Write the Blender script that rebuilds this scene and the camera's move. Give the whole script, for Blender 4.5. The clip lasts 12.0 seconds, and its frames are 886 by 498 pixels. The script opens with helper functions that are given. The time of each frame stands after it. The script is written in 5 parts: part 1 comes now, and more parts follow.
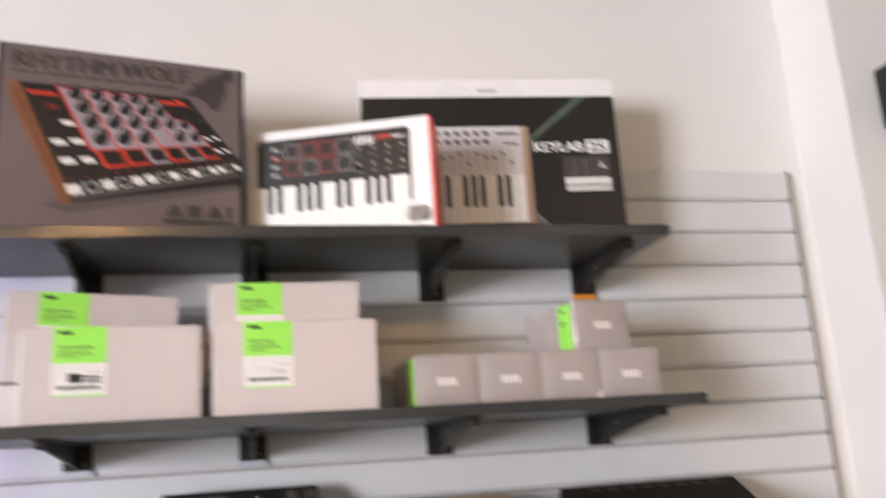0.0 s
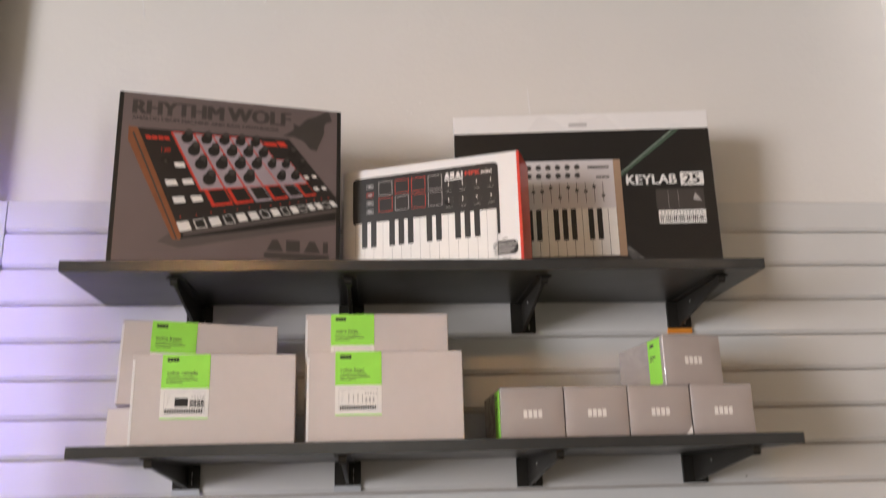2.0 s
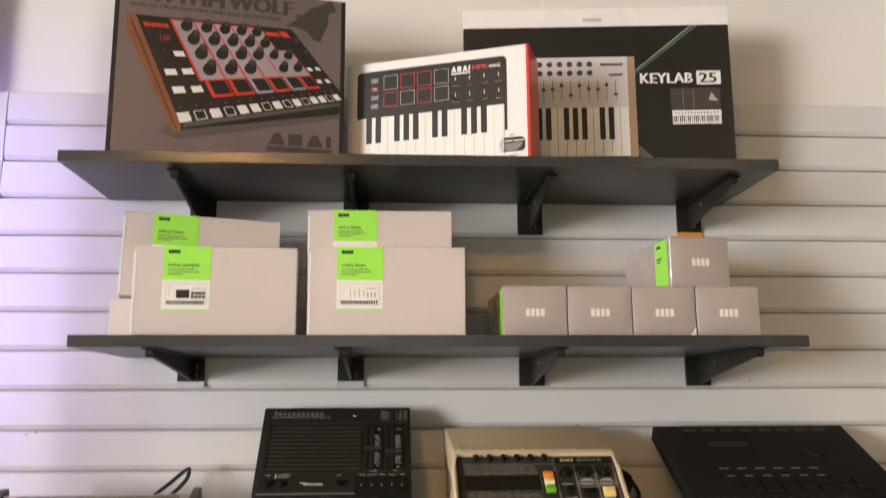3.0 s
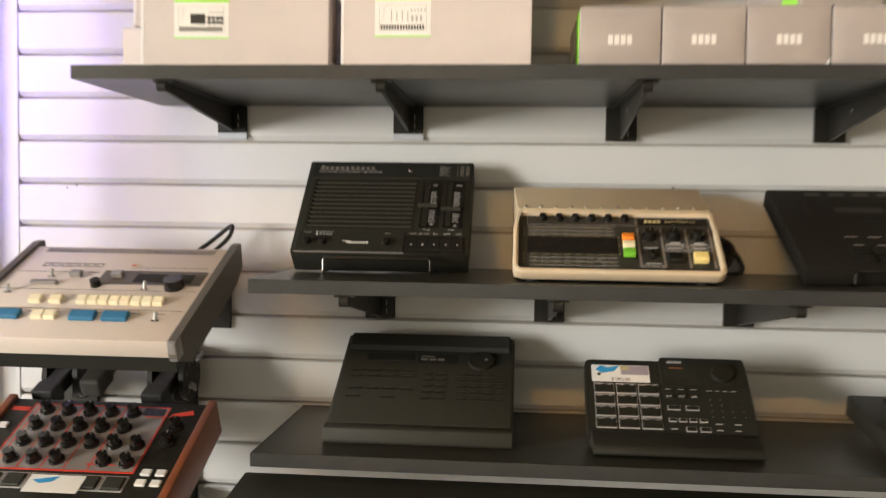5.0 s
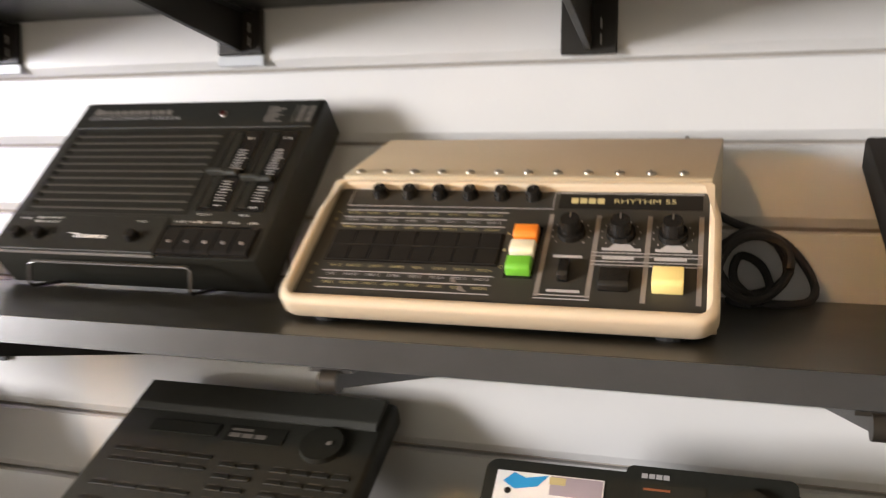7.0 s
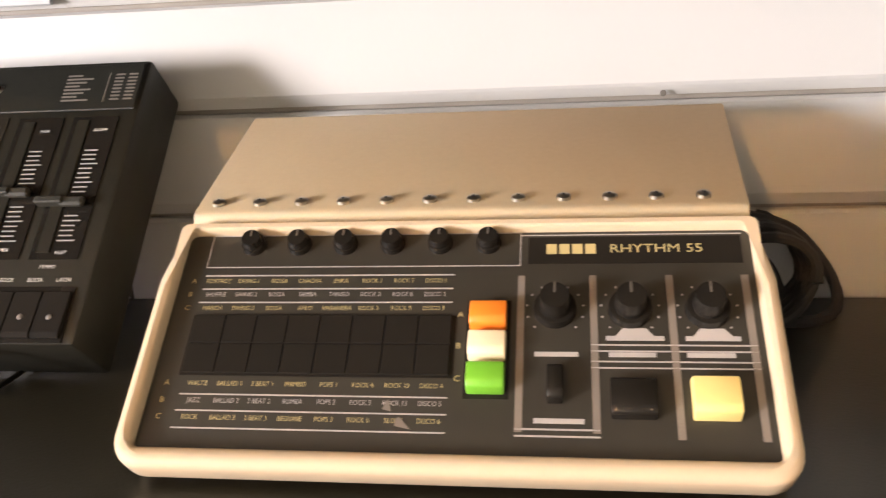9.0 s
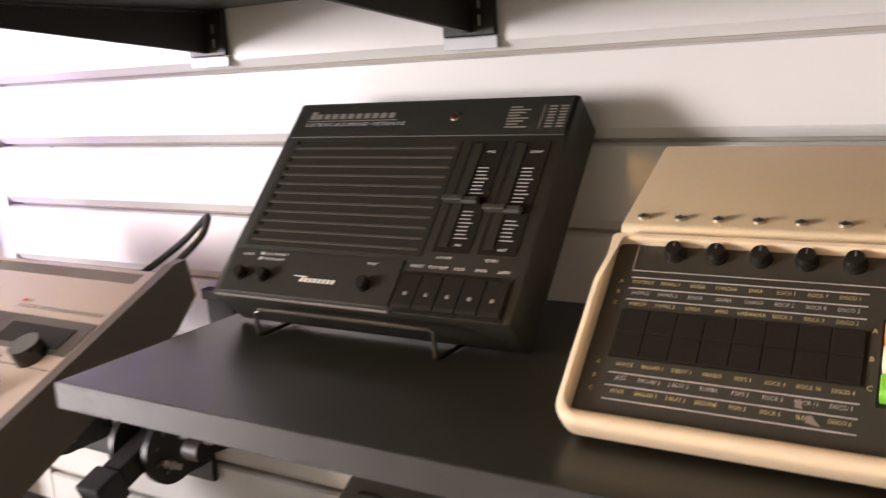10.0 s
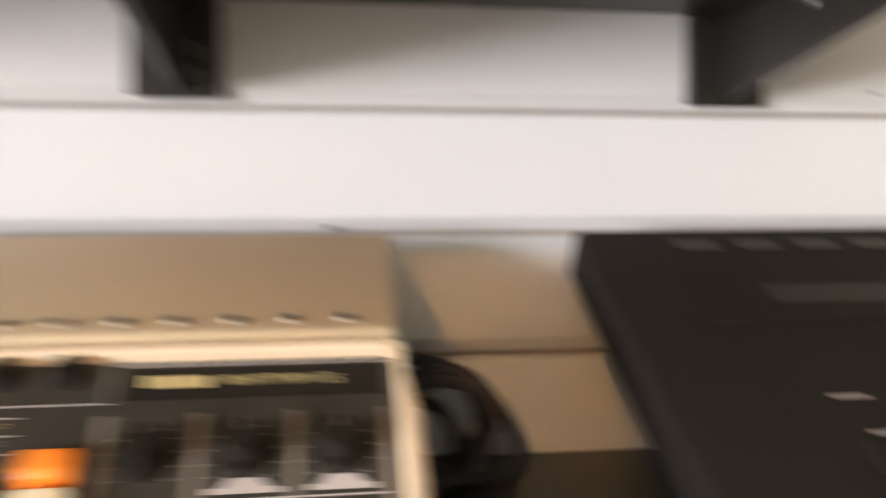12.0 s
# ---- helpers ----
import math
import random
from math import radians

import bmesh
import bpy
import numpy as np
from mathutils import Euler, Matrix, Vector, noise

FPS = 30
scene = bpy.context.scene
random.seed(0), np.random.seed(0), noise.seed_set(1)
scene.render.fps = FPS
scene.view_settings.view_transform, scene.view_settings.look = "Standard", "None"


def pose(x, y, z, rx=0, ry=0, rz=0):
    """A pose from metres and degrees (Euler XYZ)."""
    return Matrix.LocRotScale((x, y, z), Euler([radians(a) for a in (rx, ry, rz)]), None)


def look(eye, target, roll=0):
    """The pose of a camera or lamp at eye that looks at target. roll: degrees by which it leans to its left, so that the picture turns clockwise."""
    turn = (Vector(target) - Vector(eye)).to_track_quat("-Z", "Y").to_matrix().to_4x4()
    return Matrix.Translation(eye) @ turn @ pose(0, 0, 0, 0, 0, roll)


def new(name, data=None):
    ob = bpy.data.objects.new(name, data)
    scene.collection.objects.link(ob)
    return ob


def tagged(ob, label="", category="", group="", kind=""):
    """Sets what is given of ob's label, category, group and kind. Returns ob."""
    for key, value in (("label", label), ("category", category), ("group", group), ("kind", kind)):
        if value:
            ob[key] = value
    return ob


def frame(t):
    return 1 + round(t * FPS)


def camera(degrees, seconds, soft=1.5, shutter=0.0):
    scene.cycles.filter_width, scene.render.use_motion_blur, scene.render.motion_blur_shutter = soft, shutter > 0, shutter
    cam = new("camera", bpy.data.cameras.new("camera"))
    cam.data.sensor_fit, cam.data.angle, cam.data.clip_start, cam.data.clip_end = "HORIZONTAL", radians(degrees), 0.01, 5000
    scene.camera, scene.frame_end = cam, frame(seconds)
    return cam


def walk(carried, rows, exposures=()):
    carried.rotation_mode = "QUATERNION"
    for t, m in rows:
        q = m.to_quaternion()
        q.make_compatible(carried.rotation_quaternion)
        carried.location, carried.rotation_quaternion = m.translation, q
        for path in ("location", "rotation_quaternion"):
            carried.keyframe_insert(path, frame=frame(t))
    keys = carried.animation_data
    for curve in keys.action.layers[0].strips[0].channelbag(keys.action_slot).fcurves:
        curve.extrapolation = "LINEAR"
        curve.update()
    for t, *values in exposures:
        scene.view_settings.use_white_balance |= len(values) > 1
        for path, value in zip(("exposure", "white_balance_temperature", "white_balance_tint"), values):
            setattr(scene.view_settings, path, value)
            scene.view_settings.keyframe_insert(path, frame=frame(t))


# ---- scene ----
cam = camera(54.6, 12.0, soft=1.25, shutter=0.8)
PATH = [
    (0, (-0.381, -1.664, 1.488), (0.061, 0.227, 1.967), -3.7),
    (0.2, (-0.401, -1.688, 1.499), (-0.049, 0.209, 2.025), -3.3),
    (0.5, (-0.396, -1.706, 1.503), (-0.167, 0.187, 2.107), -2.3),
    (1, (-0.362, -1.719, 1.504), (-0.175, 0.165, 2.149), -1.4),
    (1.5, (-0.337, -1.722, 1.504), (-0.157, 0.167, 2.137), -1.5),
    (2, (-0.327, -1.708, 1.489), (-0.164, 0.208, 2.04), -1.5),
    (2.5, (-0.32, -1.688, 1.477), (-0.173, 0.257, 1.917), -0.9),
    (4.5, (-0.216, -1.568, 1.397), (-0.285, 0.43, 1.472), 1.1),
    (5, (-0.189, -1.437, 1.382), (-0.364, 0.553, 1.294), 0.8),
    (5.5, (-0.142, -1.271, 1.387), (-0.38, 0.712, 1.271), -0.4),
    (6, (-0.067, -1.107, 1.383), (-0.455, 0.851, 1.254), -1.2),
    (6.5, (0.05, -0.929, 1.386), (-0.531, 0.982, 1.293), 1.5),
    (7, (0.082, -0.786, 1.378), (-0.506, 1.12, 1.239), 0.7),
    (9, (0.0, -0.576, 1.479), (-0.288, 1.334, 0.958), -2.8),
    (9.2, (-0.008, -0.582, 1.478), (-0.456, 1.3, 0.972), -3.0),
    (9.5, (-0.026, -0.617, 1.487), (-0.697, 1.202, 0.997), -2.9),
    (9.7, (-0.027, -0.629, 1.475), (-0.878, 1.134, 1.067), -2.4),
    (10, (-0.023, -0.66, 1.484), (-1.026, 1.022, 1.078), -3.2),
    (10.5, (-0.011, -0.683, 1.482), (-1.043, 0.993, 1.125), -2.9),
    (11, (-0.013, -0.696, 1.479), (-1.013, 1.009, 1.17), -2.3),
    (11.2, (-0.003, -0.678, 1.472), (-0.873, 1.112, 1.277), -1.8),
    (11.5, (0.007, -0.638, 1.459), (-0.439, 1.312, 1.43), -0.9),
    (11.7, (0.03, -0.585, 1.452), (-0.159, 1.406, 1.448), -0.5),
    (11.9, (0.05, -0.539, 1.44), (0.145, 1.458, 1.388), -0.3),
    (12, (0.054, -0.511, 1.433), (0.341, 1.467, 1.353), -0.2),
]
EXPOSURES = [(0.0, -0.15, 6100, 14), (0.5, -0.34, 6350, 12), (1.0, -0.5, 6450, 12), (1.5, -0.56, 6450, 13), (2.0, -0.6, 6500, 13), (2.5, -0.48, 6650, 12), (4.5, -0.12, 7150, 5), (5.0, -0.02, 7050, 5), (5.5, 0.10, 6850, 4), (6.0, 0.13, 6700, 4), (6.5, 0.30, 6700, 7), (7.0, 0.52, 6600, 11), (9.0, 0.82, 6950, 16), (9.5, 0.64, 6950, 16), (10.0, 0.40, 6900, 17), (10.5, 0.29, 7000, 16), (11.0, 0.22, 7150, 15), (11.5, 0.20, 6850, 10), (12.0, 0.64, 6550, 13)]
walk(cam, [(t, look(eye, target, roll)) for t, eye, target, roll in PATH], EXPOSURES)

# ---- light ----
world = bpy.data.worlds.new("world")
scene.world = world
world.use_nodes = True
wn = world.node_tree.nodes
sky = wn.new("ShaderNodeTexSky")
sky.sky_type, sky.sun_disc = "NISHITA", False
sky.sun_elevation, sky.sun_rotation = radians(40), radians(250)
world.node_tree.links.new(sky.outputs[0], wn["Background"].inputs[0])
wn["Background"].inputs[1].default_value = 0.1


def area_lamp(name, m, sx, sy, watts, colour):
    data = bpy.data.lights.new(name, "AREA")
    data.shape, data.size, data.size_y, data.energy, data.color = "RECTANGLE", sx, sy, watts, colour
    ob = new(name, data)
    ob.matrix_world = m
    return ob


# side window daylight, an added front fill, one warm spot lamp, the violet strip
area_lamp("window_daylight", look((-9.1, -6.95, 1.55), (0, -0.1, 1.35)), 2.6, 2.7, 1420, (0.97, 0.965, 1.0))
# added fill from behind the camera; its source is unseen
area_lamp("front_window_daylight", look((-0.6, -8.4, 1.7), (-0.2, 0, 1.6)), 2.6, 1.7, 19, (1.0, 0.92, 0.80))
spot = area_lamp("spot_lamp_light", look((-1.15, -3.1, 2.9), (0.0, 0, 1.25)), 0.09, 0.09, 1.65, (1.0, 0.50, 0.17))
spot.data.spread = radians(46)
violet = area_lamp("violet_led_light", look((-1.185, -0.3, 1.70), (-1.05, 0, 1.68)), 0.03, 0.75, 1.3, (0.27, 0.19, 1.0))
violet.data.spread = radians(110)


# ---- materials ----
def rgb(r, g, b):
    return (r, g, b, 1.0)


def material(name, base, rough=0.5, metal=0.0, vary=0.08, scale=40.0, bump=0.0, bump_scale=300.0, coat=0.0, stain=0.0, stain_scale=4.0, spec=0.5):
    """A surface with grain, broad stains and fine relief, in metres."""
    m = bpy.data.materials.new(name)
    m.use_nodes = True
    nt = m.node_tree
    n, l = nt.nodes, nt.links
    p = n["Principled BSDF"]
    tc = n.new("ShaderNodeTexCoord")
    info = n.new("ShaderNodeObjectInfo")
    shift = n.new("ShaderNodeVectorMath")
    shift.operation = "ADD"
    l.new(tc.outputs["Object"], shift.inputs[0])
    l.new(info.outputs["Random"], shift.inputs[1])
    grain = n.new("ShaderNodeTexNoise")
    grain.inputs["Scale"].default_value, grain.inputs["Detail"].default_value = scale, 5
    l.new(shift.outputs[0], grain.inputs["Vector"])
    broad = n.new("ShaderNodeTexNoise")
    broad.inputs["Scale"].default_value, broad.inputs["Detail"].default_value = stain_scale, 3
    l.new(shift.outputs[0], broad.inputs["Vector"])
    mix = n.new("ShaderNodeMix")
    mix.data_type, mix.blend_type = "RGBA", "MIX"
    mix.inputs[6].default_value = rgb(*[c * (1 - vary) for c in base])
    mix.inputs[7].default_value = rgb(*[min(1, c * (1 + vary)) for c in base])
    l.new(grain.outputs[0], mix.inputs[0])
    out = mix.outputs[2]
    if stain:
        ramp = n.new("ShaderNodeMapRange")
        ramp.inputs[1].default_value, ramp.inputs[2].default_value = 0.45, 0.75
        ramp.inputs[3].default_value, ramp.inputs[4].default_value = 0.0, stain
        l.new(broad.outputs[0], ramp.inputs[0])
        dirt = n.new("ShaderNodeMix")
        dirt.data_type = "RGBA"
        l.new(ramp.outputs[0], dirt.inputs[0])
        l.new(out, dirt.inputs[6])
        dirt.inputs[7].default_value = rgb(base[0] * 0.7, base[1] * 0.66, base[2] * 0.6)
        out = dirt.outputs[2]
    l.new(out, p.inputs["Base Color"])
    rr = n.new("ShaderNodeMapRange")
    rr.inputs[3].default_value, rr.inputs[4].default_value = max(0.03, rough - 0.07), min(1, rough + 0.07)
    l.new(broad.outputs[0], rr.inputs[0])
    l.new(rr.outputs[0], p.inputs["Roughness"])
    p.inputs["Metallic"].default_value = metal
    p.inputs["Coat Weight"].default_value = coat
    p.inputs["Coat Roughness"].default_value = 0.12
    p.inputs["Specular IOR Level"].default_value = spec
    if bump:
        fine = n.new("ShaderNodeTexNoise")
        fine.inputs["Scale"].default_value, fine.inputs["Detail"].default_value = bump_scale, 4
        l.new(shift.outputs[0], fine.inputs["Vector"])
        b = n.new("ShaderNodeBump")
        b.inputs["Strength"].default_value, b.inputs["Distance"].default_value = bump, 0.002
        l.new(fine.outputs[0], b.inputs["Height"])
        l.new(b.outputs[0], p.inputs["Normal"])
    return m


def glowing(name, colour, strength):
    m = bpy.data.materials.new(name)
    m.use_nodes = True
    p = m.node_tree.nodes["Principled BSDF"]
    p.inputs["Base Color"].default_value = rgb(*colour)
    p.inputs["Emission Color"].default_value = rgb(*colour)
    p.inputs["Emission Strength"].default_value = strength
    return m


PAINT = material("wall_paint", (0.74, 0.71, 0.67), 0.6, vary=0.03, scale=6, bump=0.25, bump_scale=90, stain=0.06, stain_scale=1.3)
SLAT = material("white_slat_laminate", (0.63, 0.622, 0.605), 0.42, vary=0.025, scale=14, bump=0.05, bump_scale=120, stain=0.10, stain_scale=3)
GROOVE = material("groove_board", (0.42, 0.38, 0.33), 0.8)
SHELF = material("dark_brown_laminate", (0.0245, 0.0255, 0.0200), 0.34, vary=0.15, scale=25, bump=0.06, bump_scale=500, stain=0.2, stain_scale=7, spec=0.4)
EDGE = material("glossy_edge_laminate", (0.034, 0.0355, 0.0360), 0.24, vary=0.2, scale=30, bump=0.04, bump_scale=400, stain=0.08, stain_scale=9, spec=0.7)
STEEL = material("black_powder_coated_steel", (0.0185, 0.0162, 0.013), 0.42, spec=0.3, vary=0.2, bump=0.1, bump_scale=700)
SCREW = material("nickel_screw", (0.46, 0.42, 0.35), 0.36, 1.0)
CHROME = material("dull_chrome", (0.45, 0.44, 0.42), 0.32, 1.0)
GREYPLATE = material("pale_grey_plastic", (0.5, 0.52, 0.54), 0.35)
ORANGE = material("orange_plastic", (0.75, 0.27, 0.03), 0.4)
PLASTIC = material("black_plastic", (0.0190, 0.0190, 0.0150), 0.5, spec=0.25, vary=0.15, scale=200, bump=0.15, bump_scale=1500, stain=0.2, stain_scale=12)
MATTE = material("black_matte_plastic", (0.0300, 0.0295, 0.0230), 0.6, spec=0.3, vary=0.15, scale=200, bump=0.2, bump_scale=1200)
GLOSSBLACK = material("gloss_black_plastic", (0.014, 0.0125, 0.0105), 0.26, spec=0.35)
SHINYKNOB = material("polished_black_knob", (0.012, 0.011, 0.010), 0.14, spec=0.6)
KEYDARK = material("deep_black_plastic", (0.0125, 0.011, 0.009), 0.75, spec=0.1)
DEEPBLACK = material("aged_black_plastic", (0.0170, 0.0166, 0.0125), 0.5, vary=0.2, scale=150, bump=0.15, bump_scale=1200, spec=0.2)
# paler than the black case, for rib and flange highlights; also dim legends
RIBS = material("highlight_and_print_grey", (0.055, 0.051, 0.044), 0.35)
RUBBER = material("black_rubber", (0.02, 0.019, 0.018), 0.7)
PRINTGREY = material("printed_grey_card", (0.16, 0.125, 0.124), 0.36, vary=0.22, scale=4, stain=0.30, stain_scale=6, coat=0.15)
PRINTSHADE = material("printed_dark_grey", (0.10, 0.085, 0.08), 0.36)
INK = material("black_print", (0.014, 0.013, 0.012), 0.35)
INKSOFT = material("dark_grey_print", (0.055, 0.048, 0.044), 0.35)
REDINK = material("red_print", (0.62, 0.045, 0.025), 0.35)
WHITEINK = material("white_print", (0.80, 0.78, 0.75), 0.4)
GREYINK = material("grey_print", (0.42, 0.40, 0.39), 0.4)
WOODINK = material("wood_print", (0.24, 0.085, 0.035), 0.4, vary=0.3, scale=30)
TANINK = material("tan_print", (0.36, 0.24, 0.16), 0.4)
SILVERINK = material("silver_print", (0.36, 0.315, 0.355), 0.35, vary=0.30, scale=11, stain=0.35, stain_scale=14)
PALEINK = material("pale_silver_print", (0.60, 0.565, 0.57), 0.38, vary=0.06, scale=12)
PANELINK = material("black_panel_print", (0.022, 0.019, 0.018), 0.3, vary=0.45, scale=14)
# for the unseen far walls; tan chosen to warm and dim the bounce
BACKPAINT = material("unseen_wall_tan", (0.36, 0.31, 0.225), 0.7, vary=0.05, scale=5, stain=0.1)
WIRE = material("dark_polished_wire", (0.16, 0.15, 0.14), 0.28, 1.0)
GREENINK = material("green_print", (0.33, 0.80, 0.09), 0.42)
GREENSHADE = material("dark_green_print", (0.075, 0.13, 0.085), 0.4, vary=0.4, scale=30)
BEAMINK = material("pale_green_print", (0.26, 0.33, 0.27), 0.4, vary=0.4, scale=30)
YELLOWINK = material("yellow_print", (0.50, 0.42, 0.20), 0.5)
BLUEINK = material("blue_print", (0.03, 0.30, 0.60), 0.4)
CARDWHITE = material("white_gloss_card", (0.80, 0.78, 0.77), 0.28, vary=0.02, coat=0.2)
CARDRED = material("red_gloss_card", (0.70, 0.05, 0.03), 0.3)
CARDBLACK = material("black_gloss_card", (0.012, 0.011, 0.0105), 0.3, vary=0.3, scale=5, coat=0.2)
CARDGREY = material("pale_grey_card", (0.60, 0.54, 0.52), 0.5, vary=0.035, scale=60, bump=0.12, bump_scale=160, stain=0.10, stain_scale=9)
CARDSATIN = material("satin_grey_card", (0.40, 0.355, 0.335), 0.34, vary=0.05, scale=40, bump=0.10, bump_scale=60, coat=0.9)


def wrapped(m, size, depth):
    """Clear film over a surface: a smooth coat with slack folds in it."""
    n, l = m.node_tree.nodes, m.node_tree.links
    p = n["Principled BSDF"]
    tc, mp, fold, b = n.new("ShaderNodeTexCoord"), n.new("ShaderNodeMapping"), n.new("ShaderNodeTexNoise"), n.new("ShaderNodeBump")
    info, shift = n.new("ShaderNodeObjectInfo"), n.new("ShaderNodeVectorMath")
    shift.operation = "MULTIPLY_ADD"
    shift.inputs[1].default_value = (3.0, 3.0, 3.0)
    l.new(info.outputs["Random"], shift.inputs[0])
    l.new(tc.outputs["Object"], shift.inputs[2])
    mp.inputs["Scale"].default_value = (0.45, 0.6, 1.9)
    fold.inputs["Scale"].default_value, fold.inputs["Detail"].default_value, fold.inputs["Distortion"].default_value = size, 1.5, 0.6
    b.inputs["Strength"].default_value, b.inputs["Distance"].default_value = 1.0, depth
    l.new(shift.outputs[0], mp.inputs[0])
    l.new(mp.outputs[0], fold.inputs["Vector"])
    l.new(fold.outputs[0], b.inputs["Height"])
    l.new(b.outputs[0], p.inputs["Coat Normal"])
    p.inputs["Coat Roughness"].default_value = 0.09
    return m


wrapped(CARDSATIN, 13.0, 0.02)
BEIGE = material("beige_plastic", (0.60, 0.495, 0.35), 0.58, vary=0.04, scale=120, bump=0.06, bump_scale=900, stain=0.12, stain_scale=14)
BEIGETOP = material("textured_tan_vinyl", (0.50, 0.42, 0.285), 0.62, vary=0.06, scale=300, bump=0.14, bump_scale=1300, stain=0.15, stain_scale=9)
PANEL = material("dark_brown_black_panel", (0.0295, 0.0280, 0.0225), 0.42, vary=0.15, scale=60, stain=0.3, stain_scale=20)
KEYORANGE = material("orange_key", (0.86, 0.25, 0.03), 0.35)
KEYWHITE = material("cream_key", (0.82, 0.73, 0.52), 0.35)
KEYGREEN = material("green_key", (0.16, 0.48, 0.04), 0.35)
KEYYELLOW = material("pale_yellow_key", (0.84, 0.68, 0.27), 0.38)
KEYBLUE = material("blue_key", (0.02, 0.15, 0.29), 0.4)
PUTTY = material("warm_grey_painted_metal", (0.66, 0.585, 0.525), 0.45, vary=0.04, scale=150, bump=0.08, bump_scale=1200, stain=0.10, stain_scale=12)
CHEEK = material("grey_brown_plastic", (0.20, 0.175, 0.15), 0.5, vary=0.06, scale=150, bump=0.1, bump_scale=900)
LCD = material("grey_lcd_glass", (0.024, 0.024, 0.019), 0.55, spec=0.12)
CHEEKDARK = material("dark_grey_brown_plastic", (0.105, 0.092, 0.076), 0.5, vary=0.06, scale=150, bump=0.1, bump_scale=900)
WOOD = material("red_brown_wood", (0.23, 0.07, 0.03), 0.4, vary=0.35, scale=35, bump=0.1, bump_scale=90)
SILVER = material("silver_panel", (0.29, 0.272, 0.26), 0.35, metal=0.3, vary=0.06)
# unseen floor, kept pale to bounce light up under the shelves
FLOOR = material("pale_bounce_floor", (0.27, 0.255, 0.235), 0.45, vary=0.08, scale=60, bump=0.1, bump_scale=300, stain=0.3)
# unseen ceiling, darkened to cut light bounced from above
CEIL = material("ceiling_paint", (0.46, 0.43, 0.37), 0.8, vary=0.03, bump=0.2, bump_scale=60)
REDLENS = material("red_lens", (0.07, 0.01, 0.008), 0.06)
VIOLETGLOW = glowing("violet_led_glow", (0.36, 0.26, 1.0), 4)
WARMGLOW = glowing("warm_bulb_glow", (1.0, 0.68, 0.38), 120)


# ---- building blocks ----
def face(origin=(0, 0, 0), slope=90.0):
    """From (u to the right, v up a face, w out of it) to metres; slope 90: upright, facing -y."""
    c, s = math.cos(radians(slope)), math.sin(radians(slope))
    return Matrix(((1, 0, 0, origin[0]), (0, c, -s, origin[1]), (0, s, c, origin[2]), (0, 0, 0, 1)))


FLAT = Matrix.Identity(4)
UP = face()


def block(bm, f, u0, u1, v0, v1, w0, w1, bevel=0.0, seg=1):
    vs = [bm.verts.new(f @ Vector((u, v, w))) for w in (w0, w1) for v in (v0, v1) for u in (u0, u1)]
    faces = [bm.faces.new([vs[i] for i in q]) for q in ((0, 2, 3, 1), (4, 5, 7, 6), (0, 1, 5, 4), (2, 6, 7, 3), (0, 4, 6, 2), (1, 3, 7, 5))]
    if bevel:
        edges = list({e for q in faces for e in q.edges})
        bmesh.ops.bevel(bm, geom=edges, offset=bevel, segments=seg, affect="EDGES", profile=0.5)
    return bm


def slab(bm, f, points, w0, w1):
    """A flat polygon in (u, v), anticlockwise, with thickness."""
    lo = [bm.verts.new(f @ Vector((u, v, w0))) for u, v in points]
    hi = [bm.verts.new(f @ Vector((u, v, w1))) for u, v in points]
    bm.faces.new(hi), bm.faces.new(lo[::-1])
    for i in range(len(points)):
        j = (i + 1) % len(points)
        bm.faces.new((lo[i], lo[j], hi[j], hi[i]))
    return bm


def rounded(u0, u1, v0, v1, r, seg=4, top=None):
    out, q = [], r
    top = r if top is None else top
    for cu, cv, a, r in ((u1 - top, v1 - top, 0, top), (u0 + top, v1 - top, 90, top), (u0 + q, v0 + q, 180, q), (u1 - q, v0 + q, 270, q)):
        for k in range(seg + 1):
            b = radians(a + 90 * k / seg)
            out.append((cu + r * math.cos(b), cv + r * math.sin(b)))
    return out


def prism(bm, profile, x0, x1, bevel=0.0, seg=2):
    """A side profile in (y, z) drawn out along x."""
    a = [bm.verts.new((x0, y, z)) for y, z in profile]
    b = [bm.verts.new((x1, y, z)) for y, z in profile]
    faces = [bm.faces.new(a), bm.faces.new(b[::-1])]
    for i in range(len(profile)):
        j = (i + 1) % len(profile)
        faces.append(bm.faces.new((a[j], a[i], b[i], b[j])))
    bmesh.ops.recalc_face_normals(bm, faces=faces)
    if bevel:
        bmesh.ops.bevel(bm, geom=list({e for q in faces for e in q.edges}), offset=bevel, segments=seg, affect="EDGES", profile=0.5)
    return bm


def disc(bm, f, u, v, w0, w1, r0, r1=None, seg=16):
    r1 = r0 if r1 is None else r1
    ring = [(math.cos(2 * math.pi * k / seg), math.sin(2 * math.pi * k / seg)) for k in range(seg)]
    lo = [bm.verts.new(f @ Vector((u + r0 * c, v + r0 * s, w0))) for c, s in ring]
    hi = [bm.verts.new(f @ Vector((u + r1 * c, v + r1 * s, w1))) for c, s in ring]
    bm.faces.new(hi), bm.faces.new(lo[::-1])
    for i in range(seg):
        j = (i + 1) % seg
        bm.faces.new((lo[i], lo[j], hi[j], hi[i]))
    return bm


def outline(bm, f, u0, u1, v0, v1, t, w0, w1):
    block(bm, f, u0, u1, v0, v0 + t, w0, w1), block(bm, f, u0, u1, v1 - t, v1, w0, w1)
    block(bm, f, u0, u0 + t, v0 + t, v1 - t, w0, w1), block(bm, f, u1 - t, u1, v0 + t, v1 - t, w0, w1)
    return bm


